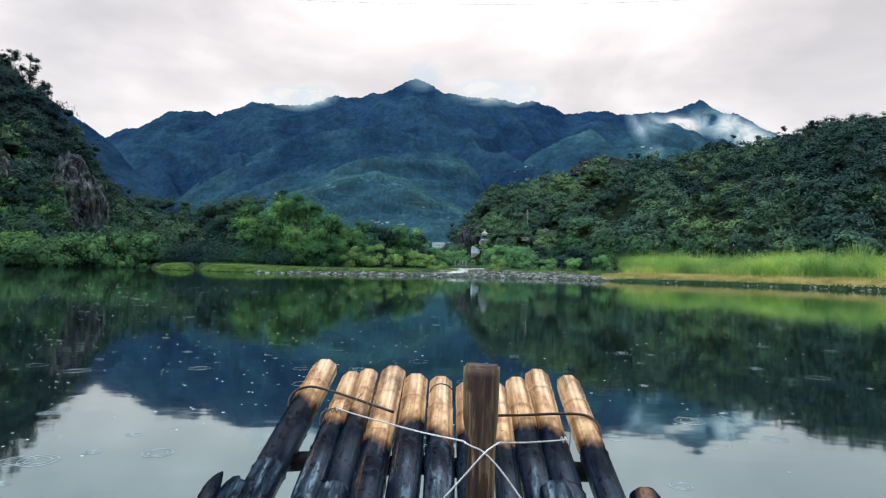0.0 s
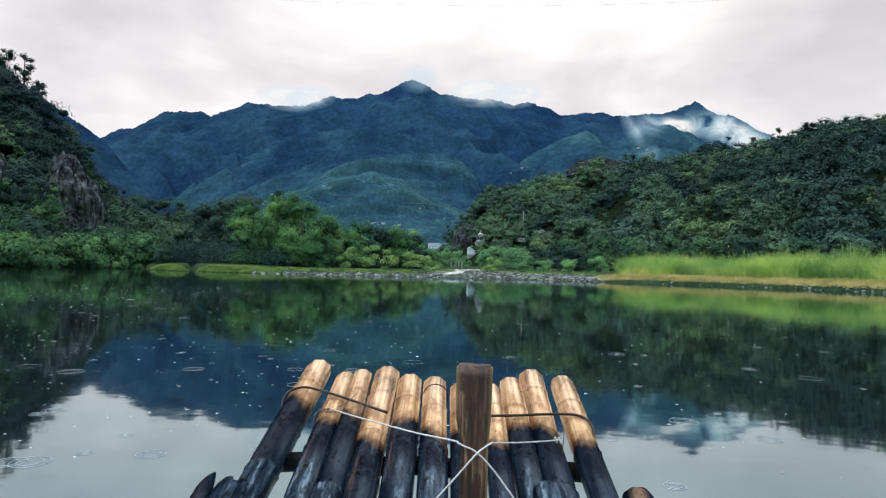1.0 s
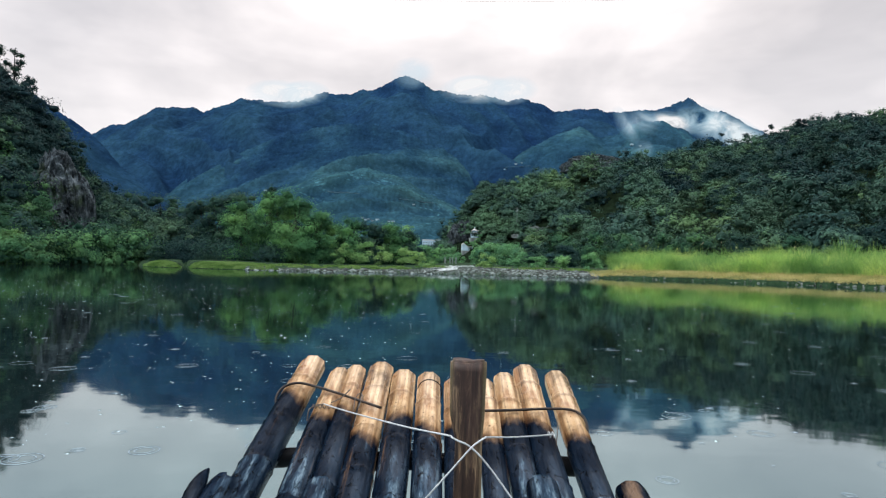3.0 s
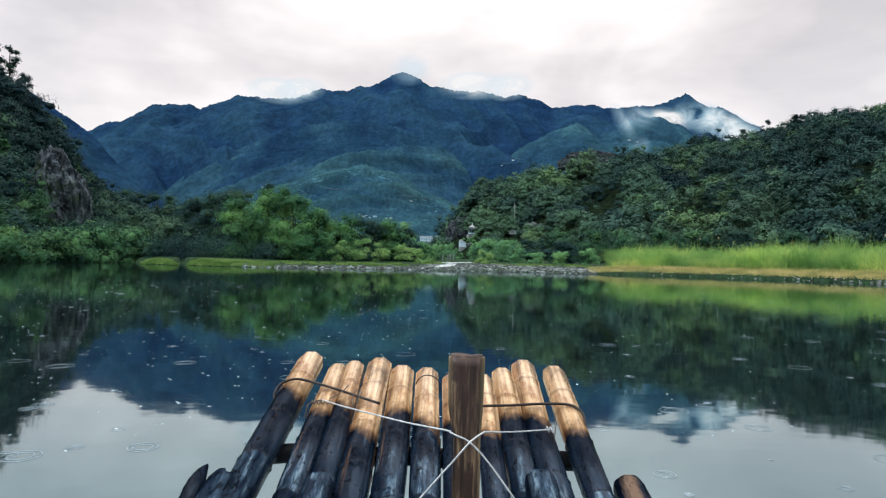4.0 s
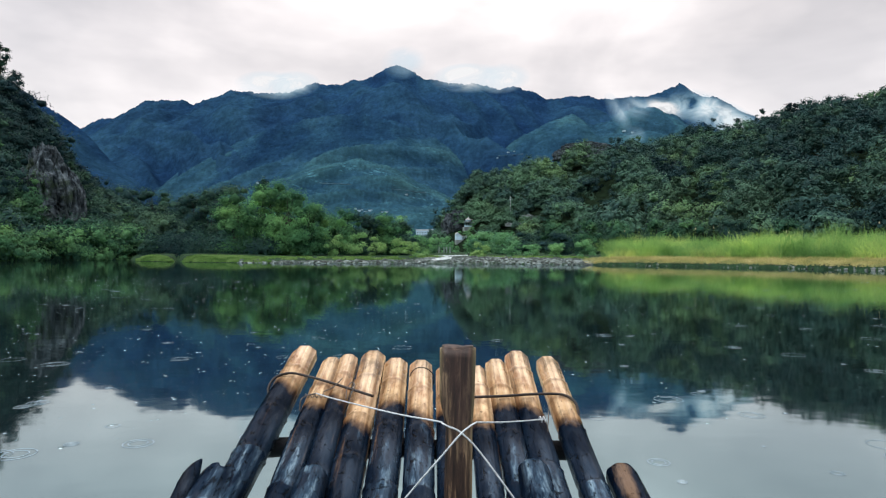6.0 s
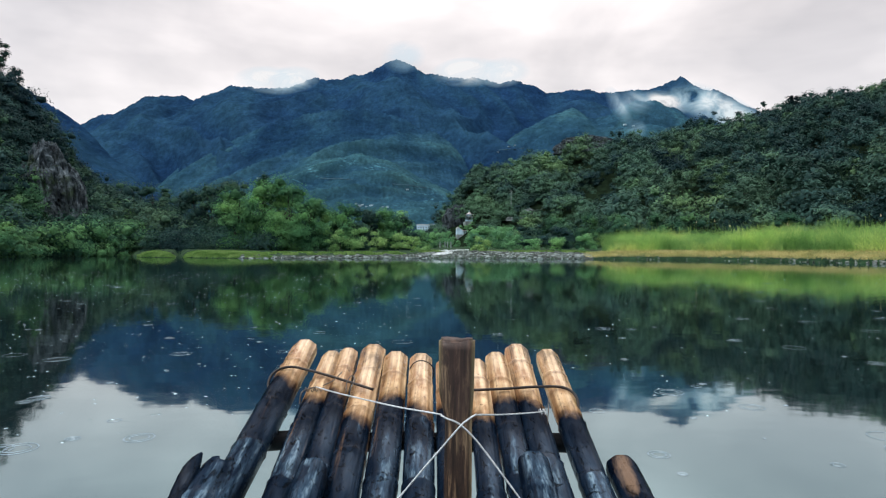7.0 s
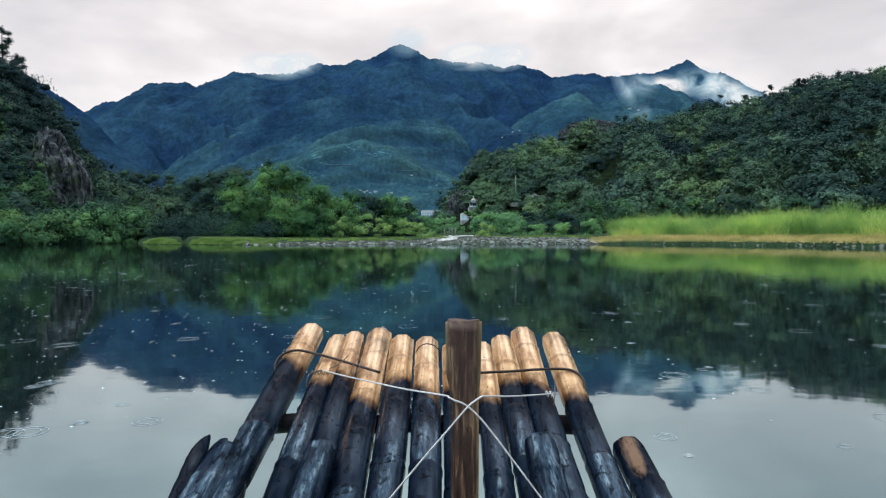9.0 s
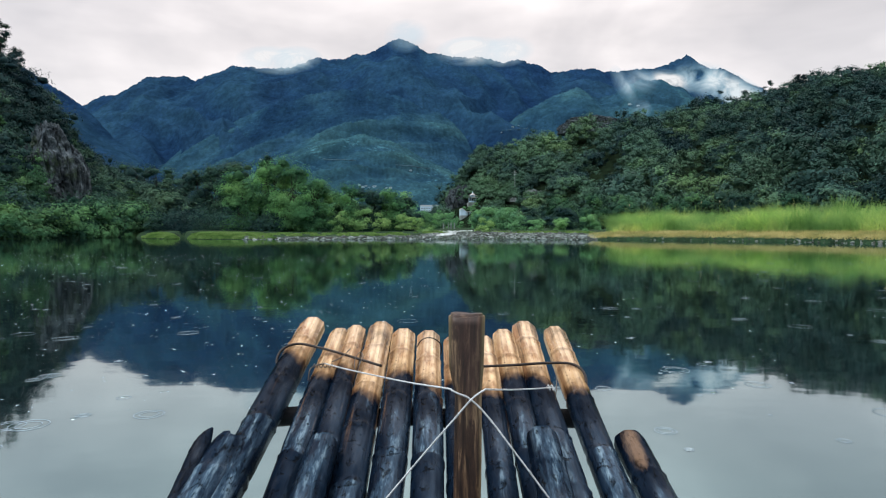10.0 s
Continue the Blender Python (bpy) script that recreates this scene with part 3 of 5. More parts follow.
def land_height(deg, inland):
    b = np.clip((np.asarray(deg) - 13.0) / 3.0, 0, 1) * np.clip((75 - np.asarray(deg)) / 10.0, 0, 1)
    d = np.asarray(deg, dtype=float)
    v = np.clip((d + 27.0) / 0.8, 0, 1) * np.clip((-15.0 - d) / 4.0, 0, 1) * np.clip(np.abs(d + 23.35) / 0.35 - 0.25, 0, 1)      # two grassy humps
    hump = v * np.interp(inland, (-0.2, 0.3, 1.5, 4.0, 7.0, 30.0, 60.0), (0.0, 0.04, 0.13, 0.21, 0.25, 0.2, 0.0))
    hollow = 0.9 * np.exp(-((d + 23.35) / 0.28) ** 2) + 0.7 * np.clip((d + 30.5) / 0.8, 0, 1) * np.clip((-26.7 - d) / 0.5, 0, 1)      # inlets between and beside them
    hump = hump - hollow * np.clip((16 - np.asarray(inland)) / 5, 0, 1)
    return np.interp(inland, LAND_IN, LOW_RISE) * (1 - b) + np.interp(inland, LAND_IN, BANK_RISE) * b + hump


def on_land(deg, inland):
    """A place on the land, by bearing and metres inland of the waterline."""
    d = shore(deg) + inland
    a = np.radians(deg)
    return np.stack([np.sin(a) * d, np.cos(a) * d, land_height(deg, inland)], -1)


degs = np.concatenate([np.arange(-180, -42, 3.0), np.arange(-42, 42, 0.25), np.arange(42, 181, 3.0)])
rows = [on_land(degs, np.full(len(degs), k)) for k in LAND_IN]
ground = new("ground", mesh_from("ground", np.concatenate(rows), grid_faces(len(LAND_IN), len(degs))[:, ::-1], GROUND, True))
tagged(ground, "grassy and stony river bank that runs back into the valley", "ground", kind="structure")

bm = bmesh.new()
bmesh.ops.create_grid(bm, x_segments=8, y_segments=8, size=4900)
water = new("water", mesh_bm("water", bm, WATER))
tagged(water, "dark calm river that mirrors the hills under light rain", "river", kind="structure")


# ---- mountains ----
MOUNTAINS = {}


def lattice(a, b, seed):
    """A repeatable random angle for each whole-numbered lattice point."""
    h = (a.astype(np.int64) * 374761393 + b.astype(np.int64) * 668265263 + int(seed * 97) * 1442695041) & 0xFFFFFFFF
    h = ((h ^ (h >> 13)) * 1274126177) & 0xFFFFFFFF
    return ((h ^ (h >> 16)) & 0xFFFF) / 65536.0


def field(x, y, seed):
    """Smooth gradient noise over whole arrays, about -1 to 1."""
    x0, y0 = np.floor(x), np.floor(y)
    fx, fy = x - x0, y - y0
    out = []
    for i in (0, 1):
        for j in (0, 1):
            w = lattice(x0 + i, y0 + j, seed) * 2 * math.pi
            out.append(np.cos(w) * (fx - i) + np.sin(w) * (fy - j))
    sx, sy = fx * fx * fx * (fx * (fx * 6 - 15) + 10), fy * fy * fy * (fy * (fy * 6 - 15) + 10)
    a = out[0] * (1 - sy) + out[1] * sy
    b = out[2] * (1 - sy) + out[3] * sy
    return (a * (1 - sx) + b * sx) * 1.5


def mountain(name, profile, far, deep, material, label, seed, rough, cols=420, rows_n=120, slant=0.3, wide=420.0, tree_top=1.0):
    """A range whose crest follows the profile (bearing and rise as tangents), with spurs and gullies that run down towards the river."""
    tx, tz = np.array(profile).T
    u = np.linspace(tx[0], tx[-1], cols)
    inner = (u > -0.78) & (u < 0.78)
    if not inner.all():
        u = np.concatenate([np.linspace(tx[0], -0.78, 24)[:-1], np.linspace(max(tx[0], -0.78), min(tx[-1], 0.78), cols), np.linspace(0.78, tx[-1], 24)[1:]]) if tx[-1] > 0.78 else \
            np.concatenate([np.linspace(tx[0], -0.78, 24)[:-1], np.linspace(-0.78, tx[-1], cols)])
    s = np.concatenate([np.linspace(0, 1, rows_n), [1.03, 1.1, 1.2, 1.5]])
    crest = np.interp(u, tx, tz)[None, :] * far
    t = np.minimum(1.0, s)[:, None] + 0 * crest
    y = (far - deep * (1 - s))[:, None] + 0 * crest
    x = u[None, :] * (far * 0.35 + y * 0.65)
    bend = 0.5 * field(x / 700, y / 700, seed + 1)
    down = (x + slant * (y - far)) / wide + bend
    one = 1 - 1.7 * np.abs(field(down, y / 1500, seed))
    two = 1 - 1.7 * np.abs(field(down * 2.7 + 0.7 * bend - (y - far) / 700, y / 520, seed + 2))
    three = 1 - 1.7 * np.abs(field(x / 62 + y / 210, y / 170, seed + 3))
    four = field(x / 33, y / 60, seed + 4)
    grow = np.minimum(1, crest / 90)
    z = crest * np.where(s[:, None] <= 1, t ** 1.30, 1 - (s[:, None] - 1) * 0.9)
    z = z + rough * crest * t * (1.03 - t) * (2.6 * one + 1.5 * two * np.clip(one + 0.5, 0.25, 1.2) - 1.0)
    z = z + (5.0 * three + 3.0 * four) * grow * np.clip((1.02 - t) * 5, 0.12, 1) * far / 2800
    crown = np.abs(field(x / 11, y / 15, seed + 5))                      # the crowns of single trees
    z = z + tree_top * (7.0 * (0.45 - crown) + 2.0 * field(x / 5, y / 7, seed + 6)) * grow
    top = field(u * far / 60, 0 * u, seed + 7) * 9 + field(u * far / 17, 0 * u, seed + 8) * 5
    z = z + (top * far / 3000)[None, :] * t ** 9 * grow
    ob = new(name, mesh_from(name, np.stack([x, y, z], -1).reshape(-1, 3), grid_faces(len(s), len(u)), material, True))
    # Relief tone, from which the material paints lighter spurs and darker gullies.
    ob.data.attributes.new("spur_light", "FLOAT", "POINT").data.foreach_set("value", np.clip(0.5 * one + 0.3 * two + 0.15 * three, 0, 1).astype(np.float32).ravel())
    MOUNTAINS[name] = ob
    return tagged(ob, label, "mountain", kind="structure")


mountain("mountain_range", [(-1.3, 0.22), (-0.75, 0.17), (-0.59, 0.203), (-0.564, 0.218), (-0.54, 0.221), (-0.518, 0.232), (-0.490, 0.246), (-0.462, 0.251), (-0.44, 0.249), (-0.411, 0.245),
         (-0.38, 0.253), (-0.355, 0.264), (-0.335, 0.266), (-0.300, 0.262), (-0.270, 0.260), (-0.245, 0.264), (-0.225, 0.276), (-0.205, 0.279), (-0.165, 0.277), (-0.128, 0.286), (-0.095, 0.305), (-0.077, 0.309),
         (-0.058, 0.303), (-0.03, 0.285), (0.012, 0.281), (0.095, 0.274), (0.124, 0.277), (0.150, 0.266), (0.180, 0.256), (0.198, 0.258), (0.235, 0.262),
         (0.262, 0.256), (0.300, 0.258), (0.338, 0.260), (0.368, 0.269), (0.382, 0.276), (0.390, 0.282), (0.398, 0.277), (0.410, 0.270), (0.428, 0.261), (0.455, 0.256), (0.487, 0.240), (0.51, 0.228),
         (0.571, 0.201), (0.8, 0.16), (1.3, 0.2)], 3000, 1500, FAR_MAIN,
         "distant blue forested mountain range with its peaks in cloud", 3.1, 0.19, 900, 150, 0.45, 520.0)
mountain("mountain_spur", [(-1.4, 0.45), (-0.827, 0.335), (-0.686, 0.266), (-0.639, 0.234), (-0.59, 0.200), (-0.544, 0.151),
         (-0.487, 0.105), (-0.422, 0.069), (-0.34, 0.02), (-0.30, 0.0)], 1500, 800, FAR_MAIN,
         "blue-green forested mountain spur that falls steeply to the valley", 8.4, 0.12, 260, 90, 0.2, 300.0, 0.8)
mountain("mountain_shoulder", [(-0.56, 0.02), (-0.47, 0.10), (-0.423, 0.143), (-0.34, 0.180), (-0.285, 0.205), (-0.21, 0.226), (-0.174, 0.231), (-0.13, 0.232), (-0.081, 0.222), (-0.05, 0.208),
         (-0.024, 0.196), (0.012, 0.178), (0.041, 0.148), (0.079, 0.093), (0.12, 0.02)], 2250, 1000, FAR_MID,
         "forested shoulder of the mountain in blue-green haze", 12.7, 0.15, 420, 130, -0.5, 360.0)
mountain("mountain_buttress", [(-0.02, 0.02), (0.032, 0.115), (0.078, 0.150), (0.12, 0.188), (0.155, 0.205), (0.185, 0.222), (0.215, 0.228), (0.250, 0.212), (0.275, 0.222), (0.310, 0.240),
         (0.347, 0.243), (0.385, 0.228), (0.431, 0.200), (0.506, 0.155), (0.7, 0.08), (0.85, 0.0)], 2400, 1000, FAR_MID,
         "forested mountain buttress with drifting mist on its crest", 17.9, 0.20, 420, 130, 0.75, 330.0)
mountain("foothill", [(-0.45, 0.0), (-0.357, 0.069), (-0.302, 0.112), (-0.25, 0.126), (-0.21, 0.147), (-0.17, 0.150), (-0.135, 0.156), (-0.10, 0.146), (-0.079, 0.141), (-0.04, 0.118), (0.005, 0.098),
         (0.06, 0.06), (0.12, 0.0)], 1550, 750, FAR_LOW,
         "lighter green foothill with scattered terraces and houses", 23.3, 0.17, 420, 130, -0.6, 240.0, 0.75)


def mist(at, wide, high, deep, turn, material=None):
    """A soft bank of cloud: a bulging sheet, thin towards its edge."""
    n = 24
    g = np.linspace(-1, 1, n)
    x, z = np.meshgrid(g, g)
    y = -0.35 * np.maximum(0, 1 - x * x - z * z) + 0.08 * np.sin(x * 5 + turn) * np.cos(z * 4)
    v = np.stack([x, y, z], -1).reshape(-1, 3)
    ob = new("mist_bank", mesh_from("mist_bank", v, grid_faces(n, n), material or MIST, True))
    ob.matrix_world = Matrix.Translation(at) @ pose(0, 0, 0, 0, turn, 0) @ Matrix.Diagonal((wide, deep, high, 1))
    return tagged(ob, "white mist that hangs in front of the mountain crest", "mist", "mist on the mountains", "stuff")


# Cloud placed before the crest to cover it in the camera's view, then the bright tongue of mist on the eastern peak.
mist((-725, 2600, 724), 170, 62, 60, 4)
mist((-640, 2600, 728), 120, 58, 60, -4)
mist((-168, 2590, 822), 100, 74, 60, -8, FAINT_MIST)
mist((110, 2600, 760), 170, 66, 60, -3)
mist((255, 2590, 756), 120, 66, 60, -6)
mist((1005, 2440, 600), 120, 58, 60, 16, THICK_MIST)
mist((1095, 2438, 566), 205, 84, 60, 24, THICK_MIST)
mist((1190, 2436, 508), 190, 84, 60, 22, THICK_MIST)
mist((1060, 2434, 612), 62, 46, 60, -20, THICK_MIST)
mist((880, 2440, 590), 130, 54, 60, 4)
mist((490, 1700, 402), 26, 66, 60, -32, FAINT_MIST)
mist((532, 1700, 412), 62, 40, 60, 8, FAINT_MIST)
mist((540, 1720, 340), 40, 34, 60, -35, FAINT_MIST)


# ---- the two near hills and their woods ----
HILL = {
    "right": dict(bearing=(-0.03, -0.006, 0.005, 0.028, 0.051, 0.088, 0.153, 0.199, 0.255, 0.31, 0.385, 0.45, 0.505, 0.571, 0.626, 0.727, 0.943, 1.6),
                  rise=(0.0, 0.025, 0.058, 0.086, 0.116, 0.122, 0.138, 0.152, 0.163, 0.173, 0.178, 0.193, 0.202, 0.222, 0.235, 0.256, 0.305, 0.36),
                  foot=((-0.03, 330), (0.1, 290), (0.3, 185), (0.5, 140), (0.75, 115), (1.6, 90)),
                  crest=((-0.03, 400), (0.1, 420), (0.3, 410), (0.6, 390), (0.75, 370), (1.6, 300))),
    "left": dict(bearing=(-2.2, -1.018, -0.828, -0.733, -0.690, -0.676, -0.648, -0.636, -0.61, -0.5987, -0.578, -0.541, -0.515, -0.449, -0.40),
                 rise=(0.62, 0.46, 0.35, 0.275, 0.245, 0.225, 0.192, 0.165, 0.132, 0.116, 0.086, 0.066, 0.056, 0.035, 0.0),
                 foot=((-2.2, 40), (-1.0, 62), (-0.73, 71), (-0.55, 86), (-0.40, 96)),
                 crest=((-2.2, 110), (-1.0, 140), (-0.73, 150), (-0.55, 165), (-0.40, 170))),
}


def hill_point(side, u, s):
    h = HILL[side]
    foot = np.interp(u, *zip(*h["foot"]))
    far = np.interp(u, *zip(*h["crest"]))
    y = foot + (far - foot) * s
    t = np.clip(s, 0, 1)
    steep = 0.95 if side == "right" else 0.85
    z = np.interp(u, h["bearing"], h["rise"]) * far * (t ** steep - np.maximum(0, s - 1) * 0.8)
    z = z + (np.sin(u * 37 + s * 6) + np.sin(u * 71 - s * 9)) * far * 0.0055 * t * (1.2 - t) * 2
    return np.stack([u * y, y, z + 0.4], -1)


def hill(name, side, lo, hi, label):
    u, s = np.meshgrid(np.linspace(lo, hi, 160), np.concatenate([np.linspace(0, 1, 50), [1.1, 1.4, 2.0]]))
    p = hill_point(side, u.ravel(), s.ravel())
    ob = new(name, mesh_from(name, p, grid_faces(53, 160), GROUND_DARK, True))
    return tagged(ob, label, "hill", kind="structure")


# Near-black: the shade in the gaps between crowns is put into this colour.
GROUND_DARK = plain("shaded_forest_floor", (0.006, 0.012, 0.007), 0.95, 0.0, 0.0, 0.5, 0.4)
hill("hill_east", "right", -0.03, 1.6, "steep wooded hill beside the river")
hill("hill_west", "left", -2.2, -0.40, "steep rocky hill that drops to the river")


def woodland(name, side, lo, hi, count, tall, wide, per, size, material, label, seed, s_hi=1.03, clear=None, s_lo=0.0, sink=0.0):
    """Many crowns that cover a hill, joined."""
    rng = np.random.default_rng(seed)
    cs, rs, ss, ms, kinds, n = [], [], [], [], [], 0
    while n < count:
        u, s = rng.uniform(lo, hi), rng.uniform(s_lo, s_hi)
        if s_hi > 1 and rng.random() < 0.16:      # the crest is closely grown
            s = rng.uniform(0.9, 1.0)
        p = hill_point(side, np.array([u]), np.array([s]))[0] - np.array([0, 0, sink + 2.5 * (s > 0.9)])
        if rng.random() > 0.72 + 0.28 * p[1] / 400 and side == "right":
            continue
        if clear and clear(u, s):
            continue
        grow = rng.uniform(0.55, 1.25) * (1.35 if rng.random() < 0.10 else 1)
        if side == "right" and 0.075 < u < 0.172 and 0.06 < s < 0.235:      # low growth below the terraces
            grow *= 0.5
        k = rng.integers(11, 17)
        if rng.random() < 0.12:
            k = 16
            c, r = clumps(rng, k, tall * grow * 1.1, wide * grow * 0.5, 0.12, 0.4)
            c[:, :2] *= 0.8
        else:
            c, r = dome(rng, k, tall * grow, wide * grow)
        ms.append(np.tile(p + np.array([0, 0, tall * grow * 0.25]), (k, 1)))
        stand = noise.noise(Vector((u * 14, s * 5, seed)))       # neighbours are often of one kind
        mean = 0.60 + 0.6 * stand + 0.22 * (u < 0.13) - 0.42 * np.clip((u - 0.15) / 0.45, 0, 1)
        mean -= 0.26 * np.clip((u - 0.16) / 0.12, 0, 1) * max(0, 1 - abs(s - 0.42) / 0.30)      # a belt of darker crowns half way up
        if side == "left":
            # Dark bushes and the shadow of the overhang, both put into the tone.
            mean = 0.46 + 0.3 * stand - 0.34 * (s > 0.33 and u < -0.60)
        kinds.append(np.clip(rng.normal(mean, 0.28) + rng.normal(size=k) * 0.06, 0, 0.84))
        cs.append(c + p)
        rs.append(r)
        ss.append(np.maximum(size * (0.6 + p[1] / 900), (0.16 if side == "right" else 0.10) * r[:, 0]))
        n += 1
    cs, rs, kinds = np.concatenate(cs), np.concatenate(rs), np.concatenate(kinds)
    v, f = leaves(rng, cs, rs, per, np.concatenate(ss), 0.25, 0.35, np.concatenate(ms), (0.80, 1.30), -0.35)
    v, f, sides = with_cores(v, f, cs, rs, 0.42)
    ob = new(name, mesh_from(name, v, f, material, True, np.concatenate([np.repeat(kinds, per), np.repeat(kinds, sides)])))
    return tagged(ob, label, "woodland", kind="stuff")


def built_ground(u, s):
    return (0.082 < u < 0.164 and 0.232 < s < 0.29) or (0.0 < u < 0.056 and s < 0.44) or (0.190 < u < 0.278 and s > 0.84)


woodland("woodland", "right", -0.015, 0.83, 770, 12.0, 5.8, 66, 0.42, WOOD_LEAF,
         "dense dark green broadleaf wood that covers the hill", 5, 1.03, built_ground)

woodland("terrace_scrub", "right", 0.070, 0.200, 70, 6.0, 3.8, 66, 0.34, WOOD_LEAF,
         "dark green scrub between the terraces of the hill", 8, 0.46, built_ground, 0.29)
woodland("cliff_scrub", "right", 0.030, 0.075, 16, 8.0, 4.6, 66, 0.40, WOOD_LEAF,
         "green trees above the cliff at the end of the hill", 9, 0.62, None, 0.45)


def bare_rock(u, s):
    return (-0.692 < u < -0.592 and 0.0 < s < 0.34) or (-0.815 < u < -0.745 and 0.02 < s < 0.30)


woodland("hillside_scrub", "left", -0.83, -0.43, 330, 5.6, 3.3, 84, 0.26, CLIFF_LEAF,
         "dark scrub and small trees that cling to the steep slope", 6, 1.04, bare_rock)
woodland("waterside_scrub", "left", -0.83, -0.50, 170, 4.2, 3.0, 96, 0.24, HANGING_LEAF,
         "bright green bushes that hang over the water's edge", 7, 0.30, bare_rock, -0.07, 1.3)


def crag(name, u, s, wide, high, deep, seed, label, side="left", rise=0.0, lean=0.0, ribs=3.2, rugged=1.0, taper=0.45):
    """A craggy outcrop with upright ribs, ledges and a broken top."""
    base = hill_point(side, np.array([u]), np.array([s]))[0]
    bm = bmesh.new()
    bmesh.ops.create_icosphere(bm, subdivisions=6, radius=1)
    for v in bm.verts:
        c = v.co.copy()
        q = Vector([math.copysign(abs(k) ** 0.72, k) for k in c])
        rib = 1 - 2 * abs(noise.noise(Vector((c.x * ribs + seed + 0.3 * c.z, c.y * ribs, c.z * 0.5))))
        crack = abs(noise.noise(Vector((c.x * ribs * 2.3 + seed, c.y * ribs * 2.3, c.z * 1.3 + 5))))
        step = noise.noise(Vector((c.x * 1.3, c.y * 1.3 + seed, c.z * 3.4)))
        fine = noise.noise(c * 9 + Vector((seed, 0, 0)))
        q *= 0.9 + 0.13 * rugged * rib + 0.14 * rugged * step + 0.05 * fine - 0.10 * max(0, 0.14 - crack) / 0.14
        narrow = 1 - taper * max(0, c.z)
        v.co = Vector((q.x * wide * narrow + lean * wide * c.z, q.y * deep * (1 - 0.2 * max(0, c.z)), q.z * high * (1 + 0.16 * noise.noise(Vector((c.x * 3, seed, 0))))))
    ob = new(name, mesh_bm(name, bm, ROCK))
    ob.matrix_world = pose(base[0], base[1], base[2] + rise, 0, 0, math.degrees(-math.atan(u)))
    return tagged(ob, label, "cliff", kind="structure")


crag("rock_face", -0.643, 0.20, 5.2, 8.8, 8.0, 2.0, "bare grey rock face streaked with water stains", rise=1.0, lean=-0.16, ribs=4.0, rugged=0.5, taper=0.62)
crag("rock_face", -0.782, 0.20, 3.2, 5.0, 5.0, 9.0, "small grey rock face half hidden by scrub", rugged=0.6)
crag("rock_face", 0.233, 0.93, 19.0, 7.0, 8.0, 5.0, "grey rock outcrop on the crest of the wooded hill", "right", 4.5, 0.0, 7.0, 1.3, 0.25)
crag("rock_face", 0.026, 0.56, 10.0, 9.5, 8.0, 7.0, "dark brown cliff at the end of the wooded hill", "right", 0.0, 0.0, 4.0)


# ---- single trees ----
def tree(x, y, height, spread, material, label, seed, count=26, per=95, size=0.24, low=0.12, cone=0.0, group="trees on the river bank"):
    """A tapered trunk with limbs, and a crown of many leaf sprays in clumps."""
    rng = np.random.default_rng(seed)
    deg = math.degrees(math.atan2(x, y))
    z = float(land_height(deg, max(0.2, math.hypot(x, y) - float(shore(deg)))))
    root = new("tree")
    root.matrix_world = pose(x, y, z - 0.05)
    tagged(root, label, "tree", group)
    c, r = clumps(rng, count, height, spread, low, cone)
    kind = np.repeat(np.clip(rng.normal(0.45, 0.16, count), 0, 0.92), per)
    trunk_path = [(0, 0, 0), (rng.normal() * 0.2, rng.normal() * 0.2, height * 0.35), (rng.normal() * 0.35, rng.normal() * 0.35, height * 0.85)]
    path = smooth_path(trunk_path, 5)
    v, f = tube(path, [height * 0.022 * (1.15 - 0.95 * i / (len(path) - 1)) for i in range(len(path))], 7)
    vs, fs, at = [v], [f], len(v)
    for k in range(0, count, 2):
        start = path[min(len(path) - 1, 2 + k % 7)]
        mid = start.lerp(Vector(c[k]), 0.55) + Vector((0, 0, -0.06 * height))
        v, f = tube(smooth_path([start, mid, Vector(c[k])], 3), [height * 0.008, height * 0.007, height * 0.006, height * 0.005, height * 0.004, height * 0.003, height * 0.002], 5)
        vs.append(v)
        fs.append([g + at for g in f])
        at += len(v)
    quads = np.concatenate([g for fl in fs for g in fl if g.shape[1] == 4])
    tris = np.concatenate([g for fl in fs for g in fl if g.shape[1] == 3])
    part("trunk", mesh_from("trunk", np.concatenate(vs), [quads, tris], BARK, True), root, None, "rough brown bark")
    v, f = leaves(rng, c, r, per, size, 0.8, 0.4, np.tile([[0, 0, height * 0.35]], (count, 1)), (0.85, 1.4))
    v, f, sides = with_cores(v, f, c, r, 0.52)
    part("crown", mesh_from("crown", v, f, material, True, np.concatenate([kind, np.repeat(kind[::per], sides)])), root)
    return root


DARK_LABEL = "dark green broadleaf tree with a full crown on the bank"
for x, y, h, w, s in ((-60, 118, 13.2, 5.6, 31), (-55, 116, 12.4, 5.2, 32), (-49, 113, 10.6, 5.2, 33), (-44.5, 110, 11.0, 5.0, 34),
                      (-40.0, 106, 11.6, 4.6, 35), (-36.0, 104, 12.6, 4.6, 36), (-66, 116, 11.0, 5.0, 37), (-52, 106, 7.0, 4.0, 38), (-46, 102, 6.6, 4.0, 39),
                      (-57.5, 108, 7.6, 4.2, 40)):
    tree(x, y, h, w, DARK_LEAF, DARK_LABEL, s, 40, 190, 0.15, 0.0)
tree(-30.6, 104, 13.8, 2.8, DARK_LEAF, "tall dark pointed tree that stands above the others", 41, 30, 150, 0.14, 0.1, 0.35)
BRIGHT_LABEL = "bright green spreading tree whose branches reach the ground"
for x, y, h, w, s in ((-25.5, 91, 11.2, 5.2, 42), (-22.0, 88, 9.6, 4.8, 43), (-18.8, 86, 7.4, 3.8, 44), (-29.0, 86, 8.4, 4.0, 45)):
    tree(x, y, h, w, BRIGHT_LEAF, BRIGHT_LABEL, s, 44, 220, 0.14, 0.0)
